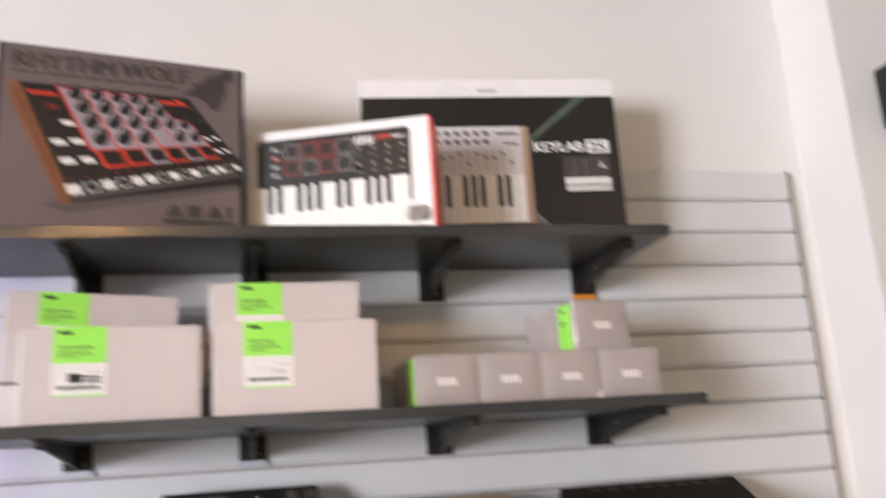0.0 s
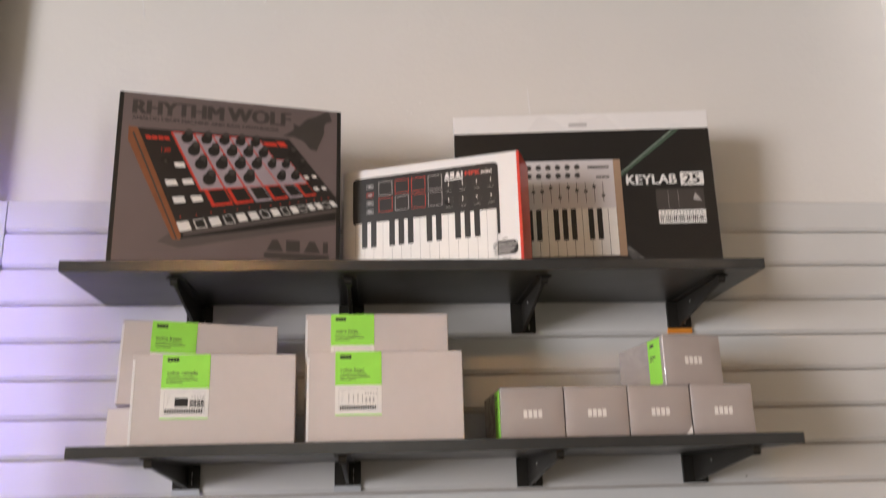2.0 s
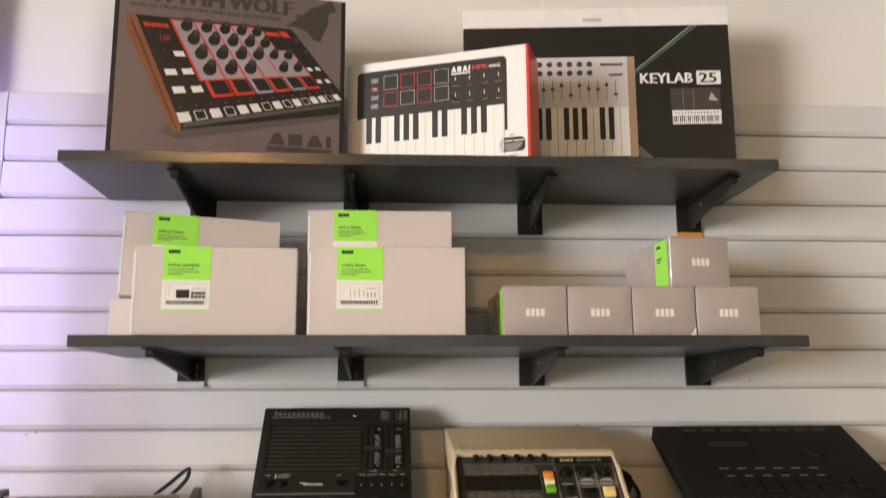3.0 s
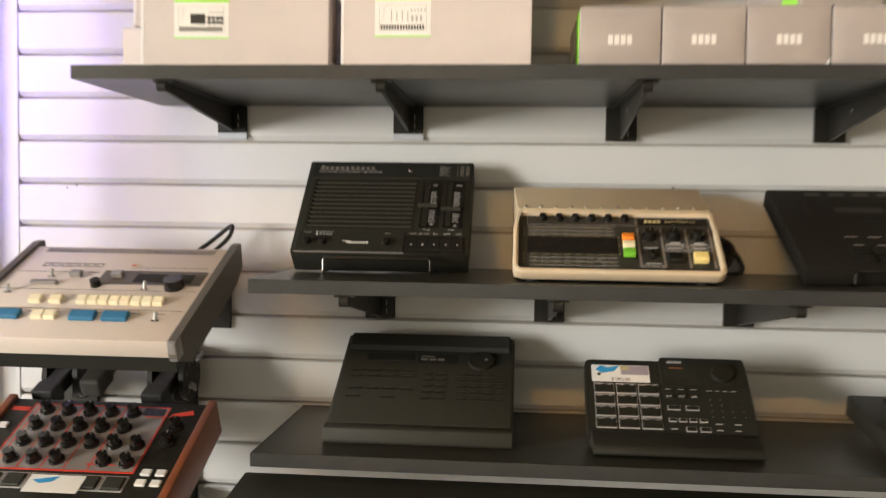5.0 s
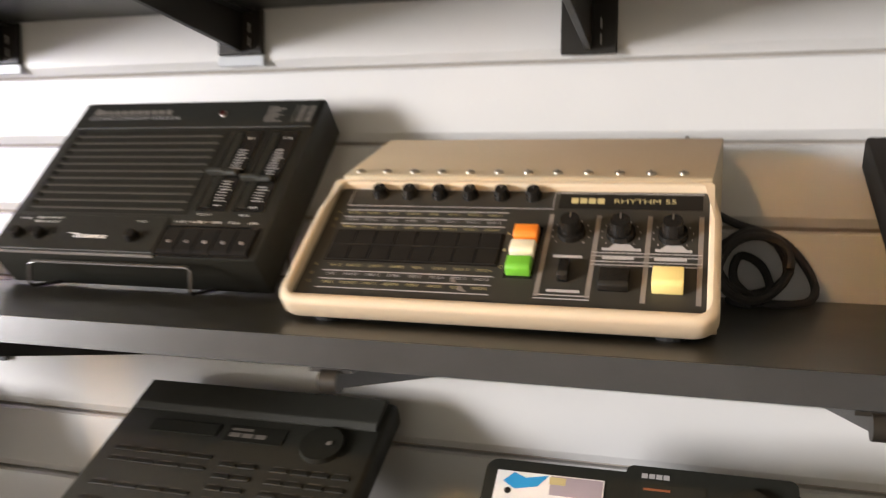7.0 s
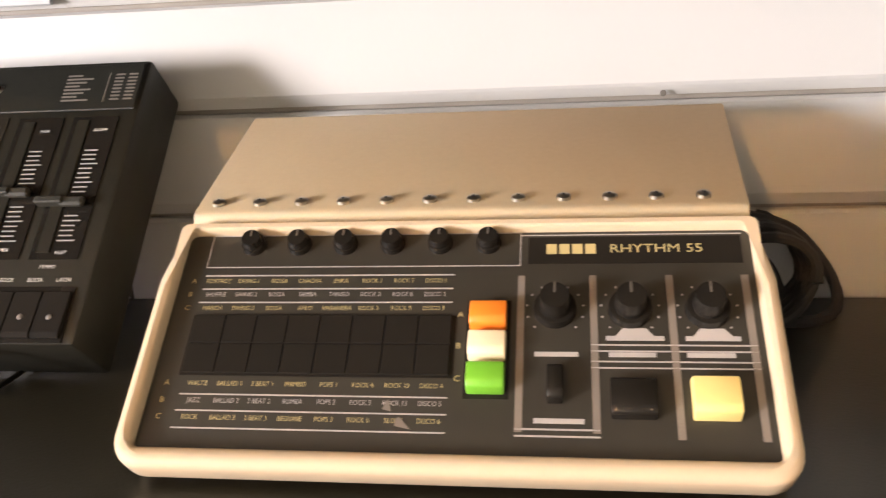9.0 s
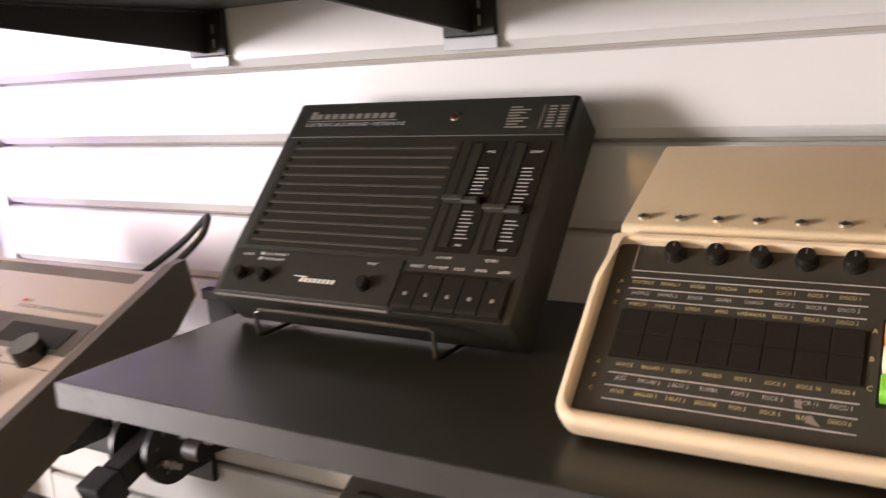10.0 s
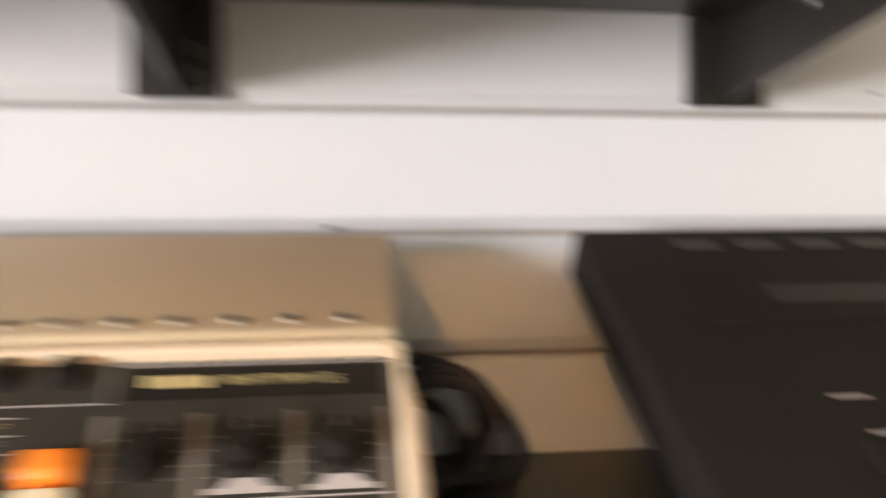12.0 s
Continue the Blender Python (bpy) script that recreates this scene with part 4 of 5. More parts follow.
# ---- beige rhythm machine ----
def beige_machine():
    d = thing("rhythm_machine", pose(-0.198, -0.272, S3), "beige vintage rhythm machine with a black panel and coloured keys", "drum machine", "drum machines")
    W, A = 0.290, 40.9
    f = face((0.005, 0.010, 0.013), A)
    g = face((0, 0, 0), A)

    def tapered(bm):
        """Draw the sides in towards the front edge."""
        for v in bm.verts:
            k = 0.0075 * max(0.0, min(1.0, (0.2285 - v.co.y) / 0.125, (v.co.y - 0.07) / 0.033))
            v.co.x += k if v.co.x < W / 2 else -k
        return bm

    part("chassis", prism(B(), [(0.016, 0.005), (0.0175, 0.016), (0.101, 0.0905), (0.228, 0.0905), (0.228, 0.005)], 0.0095, W - 0.0095), BEIGE, d)
    part("top_cover", tapered(prism(B(), [(0.1035, 0.094), (0.1035, 0.0995), (0.106, 0.1015), (0.226, 0.1355), (0.2285, 0.133), (0.2285, 0.0615), (0.1035, 0.0615)], 0, W, 0.0015, 2)), BEIGETOP, d, "tan textured metal cover", True)
    for x in (0.0028, W - 0.0104):
        part("cheek", tapered(prism(B(), [(0.026, 0.005), (0.022, 0.012), (0.070, 0.062), (0.1025, 0.0605), (0.228, 0.0605), (0.228, 0.005)], x, x + 0.0076, 0.0012, 2)), BEIGE, d, "", True)
    outer = [(u + (0.0068 if u < 0.14 else -0.0068) * max(0.0, (v - 0.088) / 0.0335), v) for u, v in rounded(-0.0036, 0.2836, -0.0058, 0.1215, 0.014, 6, 0.002)]
    inner = rounded(0.0042, 0.2758, 0.0035, 0.1165, 0.004, 6)
    outer = outer[:14] + [(-0.0036, 0.088)] + outer[14:] + [(0.2836, 0.088)]
    inner = inner[:14] + [(0.0042, 0.088)] + inner[14:] + [(0.2758, 0.088)]
    ring = B()

    def drawn_in(pts_, k):
        return [(u + (k if u < 0.14 else -k), v + (k if v < 0.06 else -k)) for u, v in pts_]

    arc = [(0.0045 * (1 - math.cos(radians(a_))), 0.004 + 0.0045 * math.sin(radians(a_))) for a_ in (0, 22, 45, 68, 90)]
    section = [(drawn_in(outer, 0.003), -0.0085), (drawn_in(outer, 0.001), -0.0078), (outer, -0.0055)] + [(drawn_in(outer, k), w) for k, w in arc] + [(drawn_in(inner, -0.0030), 0.0083), (drawn_in(inner, -0.0012), 0.0076), (inner, 0.0058), (inner, -0.004)]
    loops = [[ring.verts.new(f @ Vector((u, v, w))) for u, v in pts_] for pts_, w in section]
    for a_, b_ in zip(loops, loops[1:]):
        for k in range(len(a_)):
            m_ = (k + 1) % len(a_)
            ring.faces.new((a_[k], a_[m_], b_[m_], b_[k]))
    bmesh.ops.recalc_face_normals(ring, faces=ring.faces[:])
    part("rim", ring, BEIGE, d, "thick rounded beige rim", True)
    part("panel_ledge", prism(B(), [(0.0985, 0.085), (0.0985, 0.0905), (0.1033, 0.0955), (0.1033, 0.0865)], 0.0066, W - 0.0066, 0.0008, 1), BEIGE, d)
    part("name_strip", block(B(), f, 0.1745, 0.2715, 0.0985, 0.1135, 0.0014, 0.0015), KEYDARK, d, "black name strip")
    part("control_panel", block(B(), f, 0.0028, 0.2775, 0.004, 0.1175, 0.0002, 0.0014), PANEL, d, "dark printed control panel")
    for x in (0.03, W - 0.03):
        for y in (0.03, 0.2):
            part("rubber_foot", disc(B(), FLAT, x, y, 0.0, 0.0055, 0.009, 0.01, 14), RUBBER, d)
    top = face((0.005, 0.106, 0.1015), 15.8)
    gt = face((0, 0, 0), 15.8)
    screw = B()
    disc(screw, gt, 0, 0, 0, 0.0016, 0.0036, 0.0034, 18)
    disc(screw, gt, 0, 0, 0.0016, 0.0024, 0.0034, 0.0022, 18)
    screw_me = mesh_of("panel_screw", screw, SCREW, True)
    socket_me = mesh_of("screw_socket", disc(B(), gt, 0, 0, 0.0024, 0.00255, 0.0010, seg=6), INK)
    for k in range(12):
        ob = again("panel_screw", screw_me, d, top @ Vector((0.0135 + k * 0.0222, 0.0075, 0)))
        again("screw_socket", socket_me, ob, (0, 0, 0))
    # small level knobs
    knob = B()
    disc(knob, g, 0, 0, 0, 0.003, 0.0062, 0.0058, 18)
    disc(knob, g, 0, 0, 0.003, 0.0075, 0.0052, 0.0046, 18)
    knob_me = mesh_of("level_knob", knob, GLOSSBLACK, True)
    line_me = mesh_of("pointer", block(B(), g, -0.0004, 0.0004, 0.0005, 0.0042, 0.0076, 0.0078), CHEEKDARK)
    for k in range(6):
        ob = again("level_knob", knob_me, d, f @ Vector((0.0385 + k * 0.0234, 0.1105, 0.0014)))
        again("pointer", line_me, ob, (0, 0, 0))
    big = B()
    disc(big, g, 0, 0, 0, 0.004, 0.0098, 0.0092, 22)
    disc(big, g, 0, 0, 0.004, 0.0135, 0.0072, 0.0064, 22)
    big_me = mesh_of("control_knob", big, GLOSSBLACK, True)
    long_me = mesh_of("pointer", block(B(), g, -0.0005, 0.0005, 0.001, 0.0064, 0.0136, 0.0138), CHEEKDARK)
    scale_me = B()
    for k in range(11):
        a = radians(225 - 27 * k)
        disc(scale_me, g, 0.0128 * math.cos(a), 0.0128 * math.sin(a), 0.0002, 0.0005, 0.0005, seg=6)
    scale_mesh = mesh_of("knob_scale", scale_me, GREYINK)
    for u in (0.187, 0.220, 0.2535):
        ob = again("control_knob", big_me, d, f @ Vector((u, 0.074, 0.0014)))
        again("pointer", long_me, ob, (0, 0, 0))
        again("knob_scale", scale_mesh, d, f @ Vector((u, 0.074, 0.0014)))
    # printed lines and rhythm names
    rule, olive, yellow, white = B(), B(), B(), B()
    z0, z1 = 0.0014, 0.00165
    outline(rule, f, 0.016, 0.171, 0.0975, 0.1165, 0.0004, z0, z1)
    for v in (0.0925, 0.0850, 0.0775):
        block(rule, f, 0.017, 0.140, v, v + 0.0006, z0, z1)
    for v in (0.0300, 0.0222, 0.0140):
        block(rule, f, 0.019, 0.141, v, v + 0.0006, z0, z1)
    for u in (0.170, 0.2025, 0.2365, 0.2695):
        block(olive, f, u, u + 0.0032, 0.0155 if u < 0.21 else 0.0135, 0.0920, z0, z1)
    for v in (0.0560, 0.0530, 0.0480, 0.0450):
        block(rule, f, 0.2025, 0.2725, v, v + 0.0006, z0, z1)
    block(rule, f, 0.170, 0.2055, 0.0135, 0.0142, z0, z1), block(rule, f, 0.170, 0.2055, 0.0165, 0.0172, z0, z1)
    block(rule, f, 0.171, 0.272, 0.1145, 0.1149, z0, z1)
    prints("line_print", rule, GREYINK, d, "fine pale printed lines")
    prints("strip_print", olive, CHEEK, d, "olive grey printed strips")
    names = [("FOXTROT", "SWING 1", "BOSSA", "CHACHA", "ENKA", "ROCK 1", "ROCK 7", "DISCO 1"), ("SHUFFLE", "SWING 2", "BOSSA", "SAMBA", "TANGO", "ROCK 2", "ROCK 8", "DISCO 2"), ("MARCH", "SWING 3", "BOSSA", "AFRO", "HABANERA", "ROCK 3", "ROCK 9", "DISCO 3"),
             ("WALTZ", "BALLAD 1", "2 BEAT 1", "MAMBO", "POPS 1", "ROCK 4", "ROCK 10", "DISCO 4"), ("JAZZ", "BALLAD 2", "2 BEAT 2", "RUMBA", "POPS 2", "ROCK 5", "ROCK 11", "DISCO 5"), ("ROCK", "BALLAD 3", "2 BEAT 3", "BEGUINE", "POPS 3", "ROCK 6", "SLOW", "DISCO 6")]
    for r, row in enumerate(names):
        v = (0.0885, 0.0810, 0.0735, 0.0345, 0.0262, 0.0182)[r]
        for k, body_ in enumerate(row):
            words("rhythm_name", body_, 0.0023, f, 0.0245 + k * 0.0153 + (0.002 if r > 2 else 0), v, 0.0017, GREYINK if r in (1, 4) else YELLOWINK, d, "CENTER", wide=0.82)
        words("row_letter", "ABC"[r % 3], 0.0026, f, 0.0105, v, 0.0017, YELLOWINK, d)
    for k, v in enumerate((0.070, 0.054, 0.038)):
        words("row_letter", "ABC"[k], 0.0028, f, 0.143, v, 0.0017, YELLOWINK, d)
    prints("maker_mark", wordmark(B(), f, 0.183, 0.207, 0.104, 0.1095, 4, z0, z1, 0.2), YELLOWINK, d)
    words("name_text", "RHYTHM 55", 0.0046, f, 0.212, 0.1045, 0.0017, YELLOWINK, d, wide=1.2)
    for u0, u1, v in ((0.209, 0.234, 0.0585), (0.243, 0.266, 0.0585), (0.178, 0.197, 0.0505), (0.178, 0.199, 0.0195), (0.21, 0.23, 0.0505), (0.243, 0.263, 0.0505)):
        block(white, f, u0, u1, v, v + 0.0022, z0, z1)
    for u in (0.2215, 0.2545):
        slab(white, f, [(u - 0.0085, 0.0605), (u + 0.0085, 0.0605), (u + 0.005, 0.0645), (u - 0.005, 0.0645)], z0, z1)
    prints("panel_print", white, GREYINK, d)
    # rhythm selector keys
    part("key_well", block(B(), f, 0.0165, 0.1425, 0.0395, 0.0705, 0.0014, 0.0018), KEYDARK, d)
    key = B()
    block(key, g, 0, 0.0151, 0, 0.0149, 0, 0.0010, 0.0003)
    key_me = mesh_of("selector_key", key, KEYDARK)
    for r in range(2):
        for k in range(8):
            again("selector_key", key_me, d, f @ Vector((0.0178 + k * 0.0154, 0.0405 + r * 0.0152, 0.0018)))

    def cap(name, u0, u1, v0, v1, h, mat, label):
        bm = B()
        prism(bm, [(0, 0), (0.0012, h * 0.8), (0.004, h), (v1 - v0 - 0.002, h * 0.9), (v1 - v0, 0)], 0, u1 - u0, 0.0009, 2)
        bmesh.ops.transform(bm, matrix=f @ Matrix.Translation((u0, v0, 0.0014)), verts=bm.verts[:])
        part(name, bm, mat, d, label, True)

    part("tab_well", block(B(), f, 0.1475, 0.1672, 0.030, 0.0785, 0.0014, 0.0017), GLOSSBLACK, d)
    cap("tab_key", 0.149, 0.1655, 0.0628, 0.0772, 0.0075, KEYORANGE, "bright orange key")
    cap("tab_key", 0.149, 0.1655, 0.0475, 0.0622, 0.0075, KEYWHITE, "cream white key")
    cap("tab_key", 0.149, 0.1655, 0.0318, 0.0468, 0.0075, KEYGREEN, "bright green key")
    cap("start_key", 0.2430, 0.2620, 0.0215, 0.0405, 0.009, KEYYELLOW, "pale yellow key")
    cap("stop_key", 0.2100, 0.2290, 0.0215, 0.0405, 0.006, GLOSSBLACK, "black key")
    cap("slide_switch", 0.1835, 0.1905, 0.028, 0.046, 0.007, GLOSSBLACK, "black slide switch")
    flaw = B()
    slab(flaw, f, [(0.113, 0.0245), (0.117, 0.0235), (0.1155, 0.029), (0.1145, 0.0285)], z1, z1 + 0.0002)
    slab(flaw, f, [(0.119, 0.017), (0.126, 0.0155), (0.121, 0.021), (0.1195, 0.0205)], z1, z1 + 0.0002)
    prints("worn_print", flaw, CHEEK, d, "pale worn spots in the print")


beige_machine()


def spline(points, n=6):
    """A smooth line through a few points."""
    p = [Vector(q) for q in (points[0], *points, points[-1])]
    out = []
    for a, b, c, e in zip(p, p[1:], p[2:], p[3:]):
        for k in range(n):
            t = k / n
            out.append(0.5 * (2 * b + (c - a) * t + (2 * a - 5 * b + 4 * c - e) * t * t + (3 * b - a - 3 * c + e) * t ** 3))
    return out + [p[-1]]


lead = B()
pts = spline([(0.085, -0.04, 1.362), (0.105, -0.03, 1.352), (0.142, -0.022, 1.338), (0.165, -0.03, 1.308), (0.160, -0.05, 1.2915), (0.125, -0.06, 1.291), (0.104, -0.04, 1.306), (0.108, -0.025, 1.325), (0.125, -0.025, 1.318), (0.132, -0.04, 1.298), (0.115, -0.075, 1.2908), (0.10, -0.05, 1.291)])
coil = B()
tube(coil, [(0.118 + (0.027 + 0.003 * math.sin(2.1 * a)) * math.cos(a) * 0.95, -0.075 + 0.012 * math.sin(a) + 0.0032 * a / 1.6, 1.3195 + (0.026 + 0.002 * math.cos(1.7 * a)) * math.sin(a)) for a in [0.28 * k for k in range(96)]], 0.0034, 8)
cable = thing("power_cable", pose(0, 0, 0), "coiled black cable standing on the shelf", "cable", "cables")
part("cord", coil, RUBBER, cable, "", True)
cable = thing("power_cable", pose(0, 0, 0), "black cable hanging behind the beige machine onto the shelf", "cable", "cables")
part("cord", tube(lead, pts, 0.0036, 8), RUBBER, cable, "", True)


# ---- black machine at the end of the third shelf ----
def dark_machine():
    d = thing("drum_machine", pose(0.198, -0.245, S3), "large black drum machine with dark window on an easel", "drum machine", "drum machines")
    f = face((0, 0, 0.027), 28)
    W, L = 0.37, 0.235
    part("body", block(B(), f, 0, W, 0, L, -0.030, 0, 0.004, 2), KEYDARK, d, "", True)
    part("display_window", block(B(), f, 0.045, 0.165, 0.140, 0.190, 0.0, 0.0012), KEYDARK, d)
    part("display", block(B(), f, 0.085, 0.155, 0.156, 0.172, 0.0012, 0.0015), LCD, d)
    slit = mesh_of("vent_slit", block(B(), face((0, 0, 0), 28), 0, 0.022, 0, 0.010, 0, 0.0008), MATTE)
    for k in range(8):
        again("vent_slit", slit, d, f @ Vector((0.055 + k * 0.036, 0.211, 0)))
    print_ = B()
    for k in range(6):
        block(print_, f, 0.075 + k * 0.032, 0.092 + k * 0.032, 0.083, 0.0855, 0, 0.0004)
        block(print_, f, 0.080 + k * 0.032, 0.094 + k * 0.032, 0.060, 0.0625, 0, 0.0004)
    prints("legend_print", print_, CHEEK, d)
    pad = mesh_of("pad", block(B(), face((0, 0, 0), 28), 0, 0.026, 0, 0.018, 0, 0.004, 0.0015), KEYDARK)
    for r in range(2):
        for k in range(8):
            again("pad", pad, d, f @ Vector((0.07 + k * 0.032, 0.012 + r * 0.024, 0)))
    dial = disc(B(), f, 0.27, 0.135, 0, 0.008, 0.018, 0.017, 28)
    part("dial", dial, KEYDARK, d, "", True)


dark_machine()
wire_easel(pose(0.26, -0.245, S3), 0.22, 0.20, 0.08, 0.022)


# ---- machines on the fourth shelf ----
def grey_black_machine():
    d = thing("drum_machine", pose(-0.466, -0.219, S4), "matte black drum machine with rubber buttons on the shelf", "drum machine", "drum machines")
    f = face((0, 0, 0.024), 29.8)
    g = face((0, 0, 0), 29.8)
    W, L = 0.274, 0.213
    part("body", block(B(), f, 0, W, 0, L, -0.026, 0, 0.006, 3), MATTE, d, "", True)
    part("front_lip", prism(B(), [(-0.016, 0.0), (-0.018, 0.004), (-0.016, 0.022), (-0.010, 0.0245), (0.006, 0.0255), (0.012, 0.0)], 0.001, W - 0.001, 0.0015, 2), MATTE, d, "", True)
    part("raised_back", prism(B(), [(0, 0), (0, 0.001), (0.006, 0.0055), (0.037, 0.0055), (0.039, 0)], 0.008, W - 0.008, 0.001, 1), MATTE, d)
    d.children[-1].matrix_local = f @ Matrix.Translation((0, 0.172, 0))
    part("display", block(B(), f, 0.040, 0.112, 0.146, 0.161, 0, 0.0012), LCD, d)
    part("name_plate", block(B(), f, 0.122, 0.182, 0.143, 0.163, 0, 0.0008), DEEPBLACK, d)
    mark = wordmark(B(), f, 0.126, 0.148, 0.156, 0.159, 6, 0.0008, 0.0011)
    wordmark(mark, f, 0.126, 0.166, 0.148, 0.153, 3, 0.0008, 0.0011)
    prints("name_mark", mark, CHEEK, d)
    part("dial", disc(B(), f, 0.222, 0.148, 0, 0.005, 0.021, 0.020, 28), DEEPBLACK, d, "", True)
    part("dial_dimple", disc(B(), f, 0.230, 0.148, 0.006, 0.0064, 0.0028, 0.002, 12), CHEEK, d)
    btn = mesh_of("button", block(B(), g, 0, 0.0165, 0, 0.0050, 0, 0.0016, 0.0005), DEEPBLACK)
    strip = mesh_of("button_strip", block(B(), g, 0, 0.0225, 0, 0.0042, 0, 0.0012, 0.0004), DEEPBLACK)
    bars = B()
    for v, row in ((0.118, (0, 1, 2, 3)), (0.105, (0, 1, 2, 3)), (0.076, (0, 1, 2, 3)), (0.058, (0, 2))):
        for k in row:
            again("button_strip", strip, d, f @ Vector((0.020 + k * 0.0265, v, 0)))
            block(bars, f, 0.022 + k * 0.0265, 0.034 + k * 0.0265, v + 0.0058, v + 0.0068, 0, 0.0003)
    for u0, n in ((0.134, 2), (0.186, 4)):
        for r in range(5):
            for k in range(n):
                u, v = u0 + k * 0.0195, 0.112 - 0.0138 * r
                again("button", btn, d, f @ Vector((u, v, 0)))
                block(bars, f, u + 0.001, u + 0.010 + 0.003 * ((k * 3 + r) % 2), v + 0.0066, v + 0.0076, 0, 0.0003)
    prints("legend_print", bars, RIBS, d, "dim small print")


grey_black_machine()
wire_easel(pose(-0.41, -0.205, S4), 0.16, 0.17, 0.085, 0.012)


def pad_machine():
    d = thing("drum_machine", pose(-0.085, -0.207, S4), "black drum machine with pale pad frames and a price sticker", "drum machine", "drum machines")
    f = face((0, 0, 0.022), 42)
    g = face((0, 0, 0), 42)
    W, L = 0.240, 0.132
    part("body", slab(B(), f, rounded(0, W, 0, L, 0.010, 4), -0.024, 0), PLASTIC, d)
    part("raised_screen", slab(B(), f, rounded(0.112, W - 0.002, 0.085, L + 0.005, 0.006, 3), -0.01, 0.003), PLASTIC, d)
    part("front_roll", prism(B(), [(0.0, 0.001), (-0.044, 0.001), (-0.047, 0.007), (-0.040, 0.0155), (-0.012, 0.0240), (0.004, 0.025), (0.016, 0.001)], 0.004, W - 0.004, 0.003, 2), PLASTIC, d, "", True)
    part("display", block(B(), f, 0.122, 0.172, 0.098, 0.122, 0.003, 0.0036), LCD, d)
    part("dial", disc(B(), f, 0.203, 0.108, 0.003, 0.009, 0.017, 0.0155, 26), DEEPBLACK, d, "", True)
    mark = wordmark(B(), f, 0.124, 0.146, 0.1265, 0.1305, 4, 0.003, 0.0034)
    prints("maker_mark", mark, GREYINK, d)
    part("red_mark", block(B(), f, 0.126, 0.146, 0.116, 0.1178, 0.0037, 0.004), WOODINK, d)
    fr, pd = B(), B()
    outline(fr, g, 0, 0.0295, 0, 0.0185, 0.0006, 0, 0.0012)
    # thicker lower edge drawn as a highlight
    block(fr, g, 0, 0.0295, 0, 0.0014, 0.0012, 0.0016)
    frame_me = mesh_of("pad_frame", fr, GREYINK)
    pad_me = mesh_of("pad", block(B(), g, 0.0015, 0.028, 0.0015, 0.017, 0, 0.0028, 0.001), DEEPBLACK)
    for r in range(4):
        for k in range(3):
            p = f @ Vector((0.0125 + k * 0.0325, 0.008 + r * 0.0203, 0))
            again("pad_frame", frame_me, d, p)
            again("pad", pad_me, d, p)
    def framed(w, h):
        """A dark button in a pale frame, highlights drawn heavier below and left."""
        bm = block(B(), g, 0, w, 0, 0.0011, 0, 0.0018)
        block(bm, g, 0, 0.0008, 0.0011, h, 0, 0.0018), block(bm, g, w - 0.0005, w, 0.0011, h, 0, 0.0016)
        return block(bm, g, 0.0008, w - 0.0005, h - 0.0004, h, 0, 0.0014)

    for kind, places in (((0.0185, 0.0080), ((0.1165, 0.0425), (0.1430, 0.0425))), ((0.0105, 0.0062), ((0.1165, 0.0222), (0.1310, 0.0222), (0.1455, 0.0222), (0.1600, 0.0222))), ((0.0150, 0.0080), ((0.1390, 0.0060), (0.1590, 0.0060)))):
        w, h = kind
        edge = mesh_of("button_frame", framed(w, h), GREYINK)
        cap = mesh_of("button", block(B(), g, 0.0009, w - 0.0006, 0.0012, h - 0.0005, 0, 0.0022, 0.0005), DEEPBLACK)
        for u, v in places:
            again("button_frame", edge, d, f @ Vector((u, v, 0)))
            again("button", cap, d, f @ Vector((u, v, 0)))
    plain = mesh_of("button", block(B(), g, 0, 0.0135, 0, 0.0070, 0, 0.0022, 0.0006), DEEPBLACK)
    legend = B()
    for k in range(3):
        for v in (0.0625, 0.0740):
            again("button", plain, d, f @ Vector((0.1145 + 0.0185 * k, v, 0)))
            for j in range(2 if v < 0.07 else 1):
                block(legend, f, 0.1165 + 0.0185 * k, 0.1245 + 0.0185 * k - 0.001 * j, v + 0.0040 - 0.0022 * j, v + 0.0049 - 0.0022 * j, 0.0022, 0.0025)
    for k in range(4):
        for j in range(4):
            block(legend, f, 0.1795 + k * 0.0150, 0.1803 + k * 0.0150, 0.0330 + j * 0.0100, 0.0339 + j * 0.0100, 0, 0.0004)
        block(legend, f, 0.1765 + k * 0.0118, 0.1840 + k * 0.0118, 0.0785, 0.0794, 0, 0.0004)
    for u, v, w in ((0.1180, 0.0095, 0.0090), (0.1820, 0.0095, 0.0085), (0.2080, 0.0095, 0.0080), (0.1820, 0.0200, 0.0100), (0.2080, 0.0200, 0.0095)):
        block(legend, f, u, u + w, v, v + 0.0018, 0, 0.0004)
    for r in range(4):
        for k in range(3):
            u, v = 0.0125 + k * 0.0325, 0.008 + r * 0.0203
            block(legend, f, u + 0.0035, u + 0.0115, v + 0.0143, v + 0.0153, 0.0029, 0.0032), block(legend, f, u + 0.0205, u + 0.0255, v + 0.0143, v + 0.0153, 0.0029, 0.0032)
    prints("legend_print", legend, GREYINK, d, "small pale legends")
    s = part("price_sticker", block(B(), f, 0.010, 0.096, 0.0905, 0.1215, 0.0004, 0.0009), WHITEINK, d, "white price sticker with a blue swirl")
    words("price_text", "$180.00", 0.0055, f, 0.053, 0.0925, 0.0011, INK, s, "CENTER", wide=1.1)
    part("sticker_swirl", slab(B(), f, [(0.016, 0.112), (0.026, 0.106), (0.044, 0.110), (0.052, 0.1205), (0.034, 0.1165), (0.024, 0.1205)], 0.0009, 0.0012), BLUEINK, s)
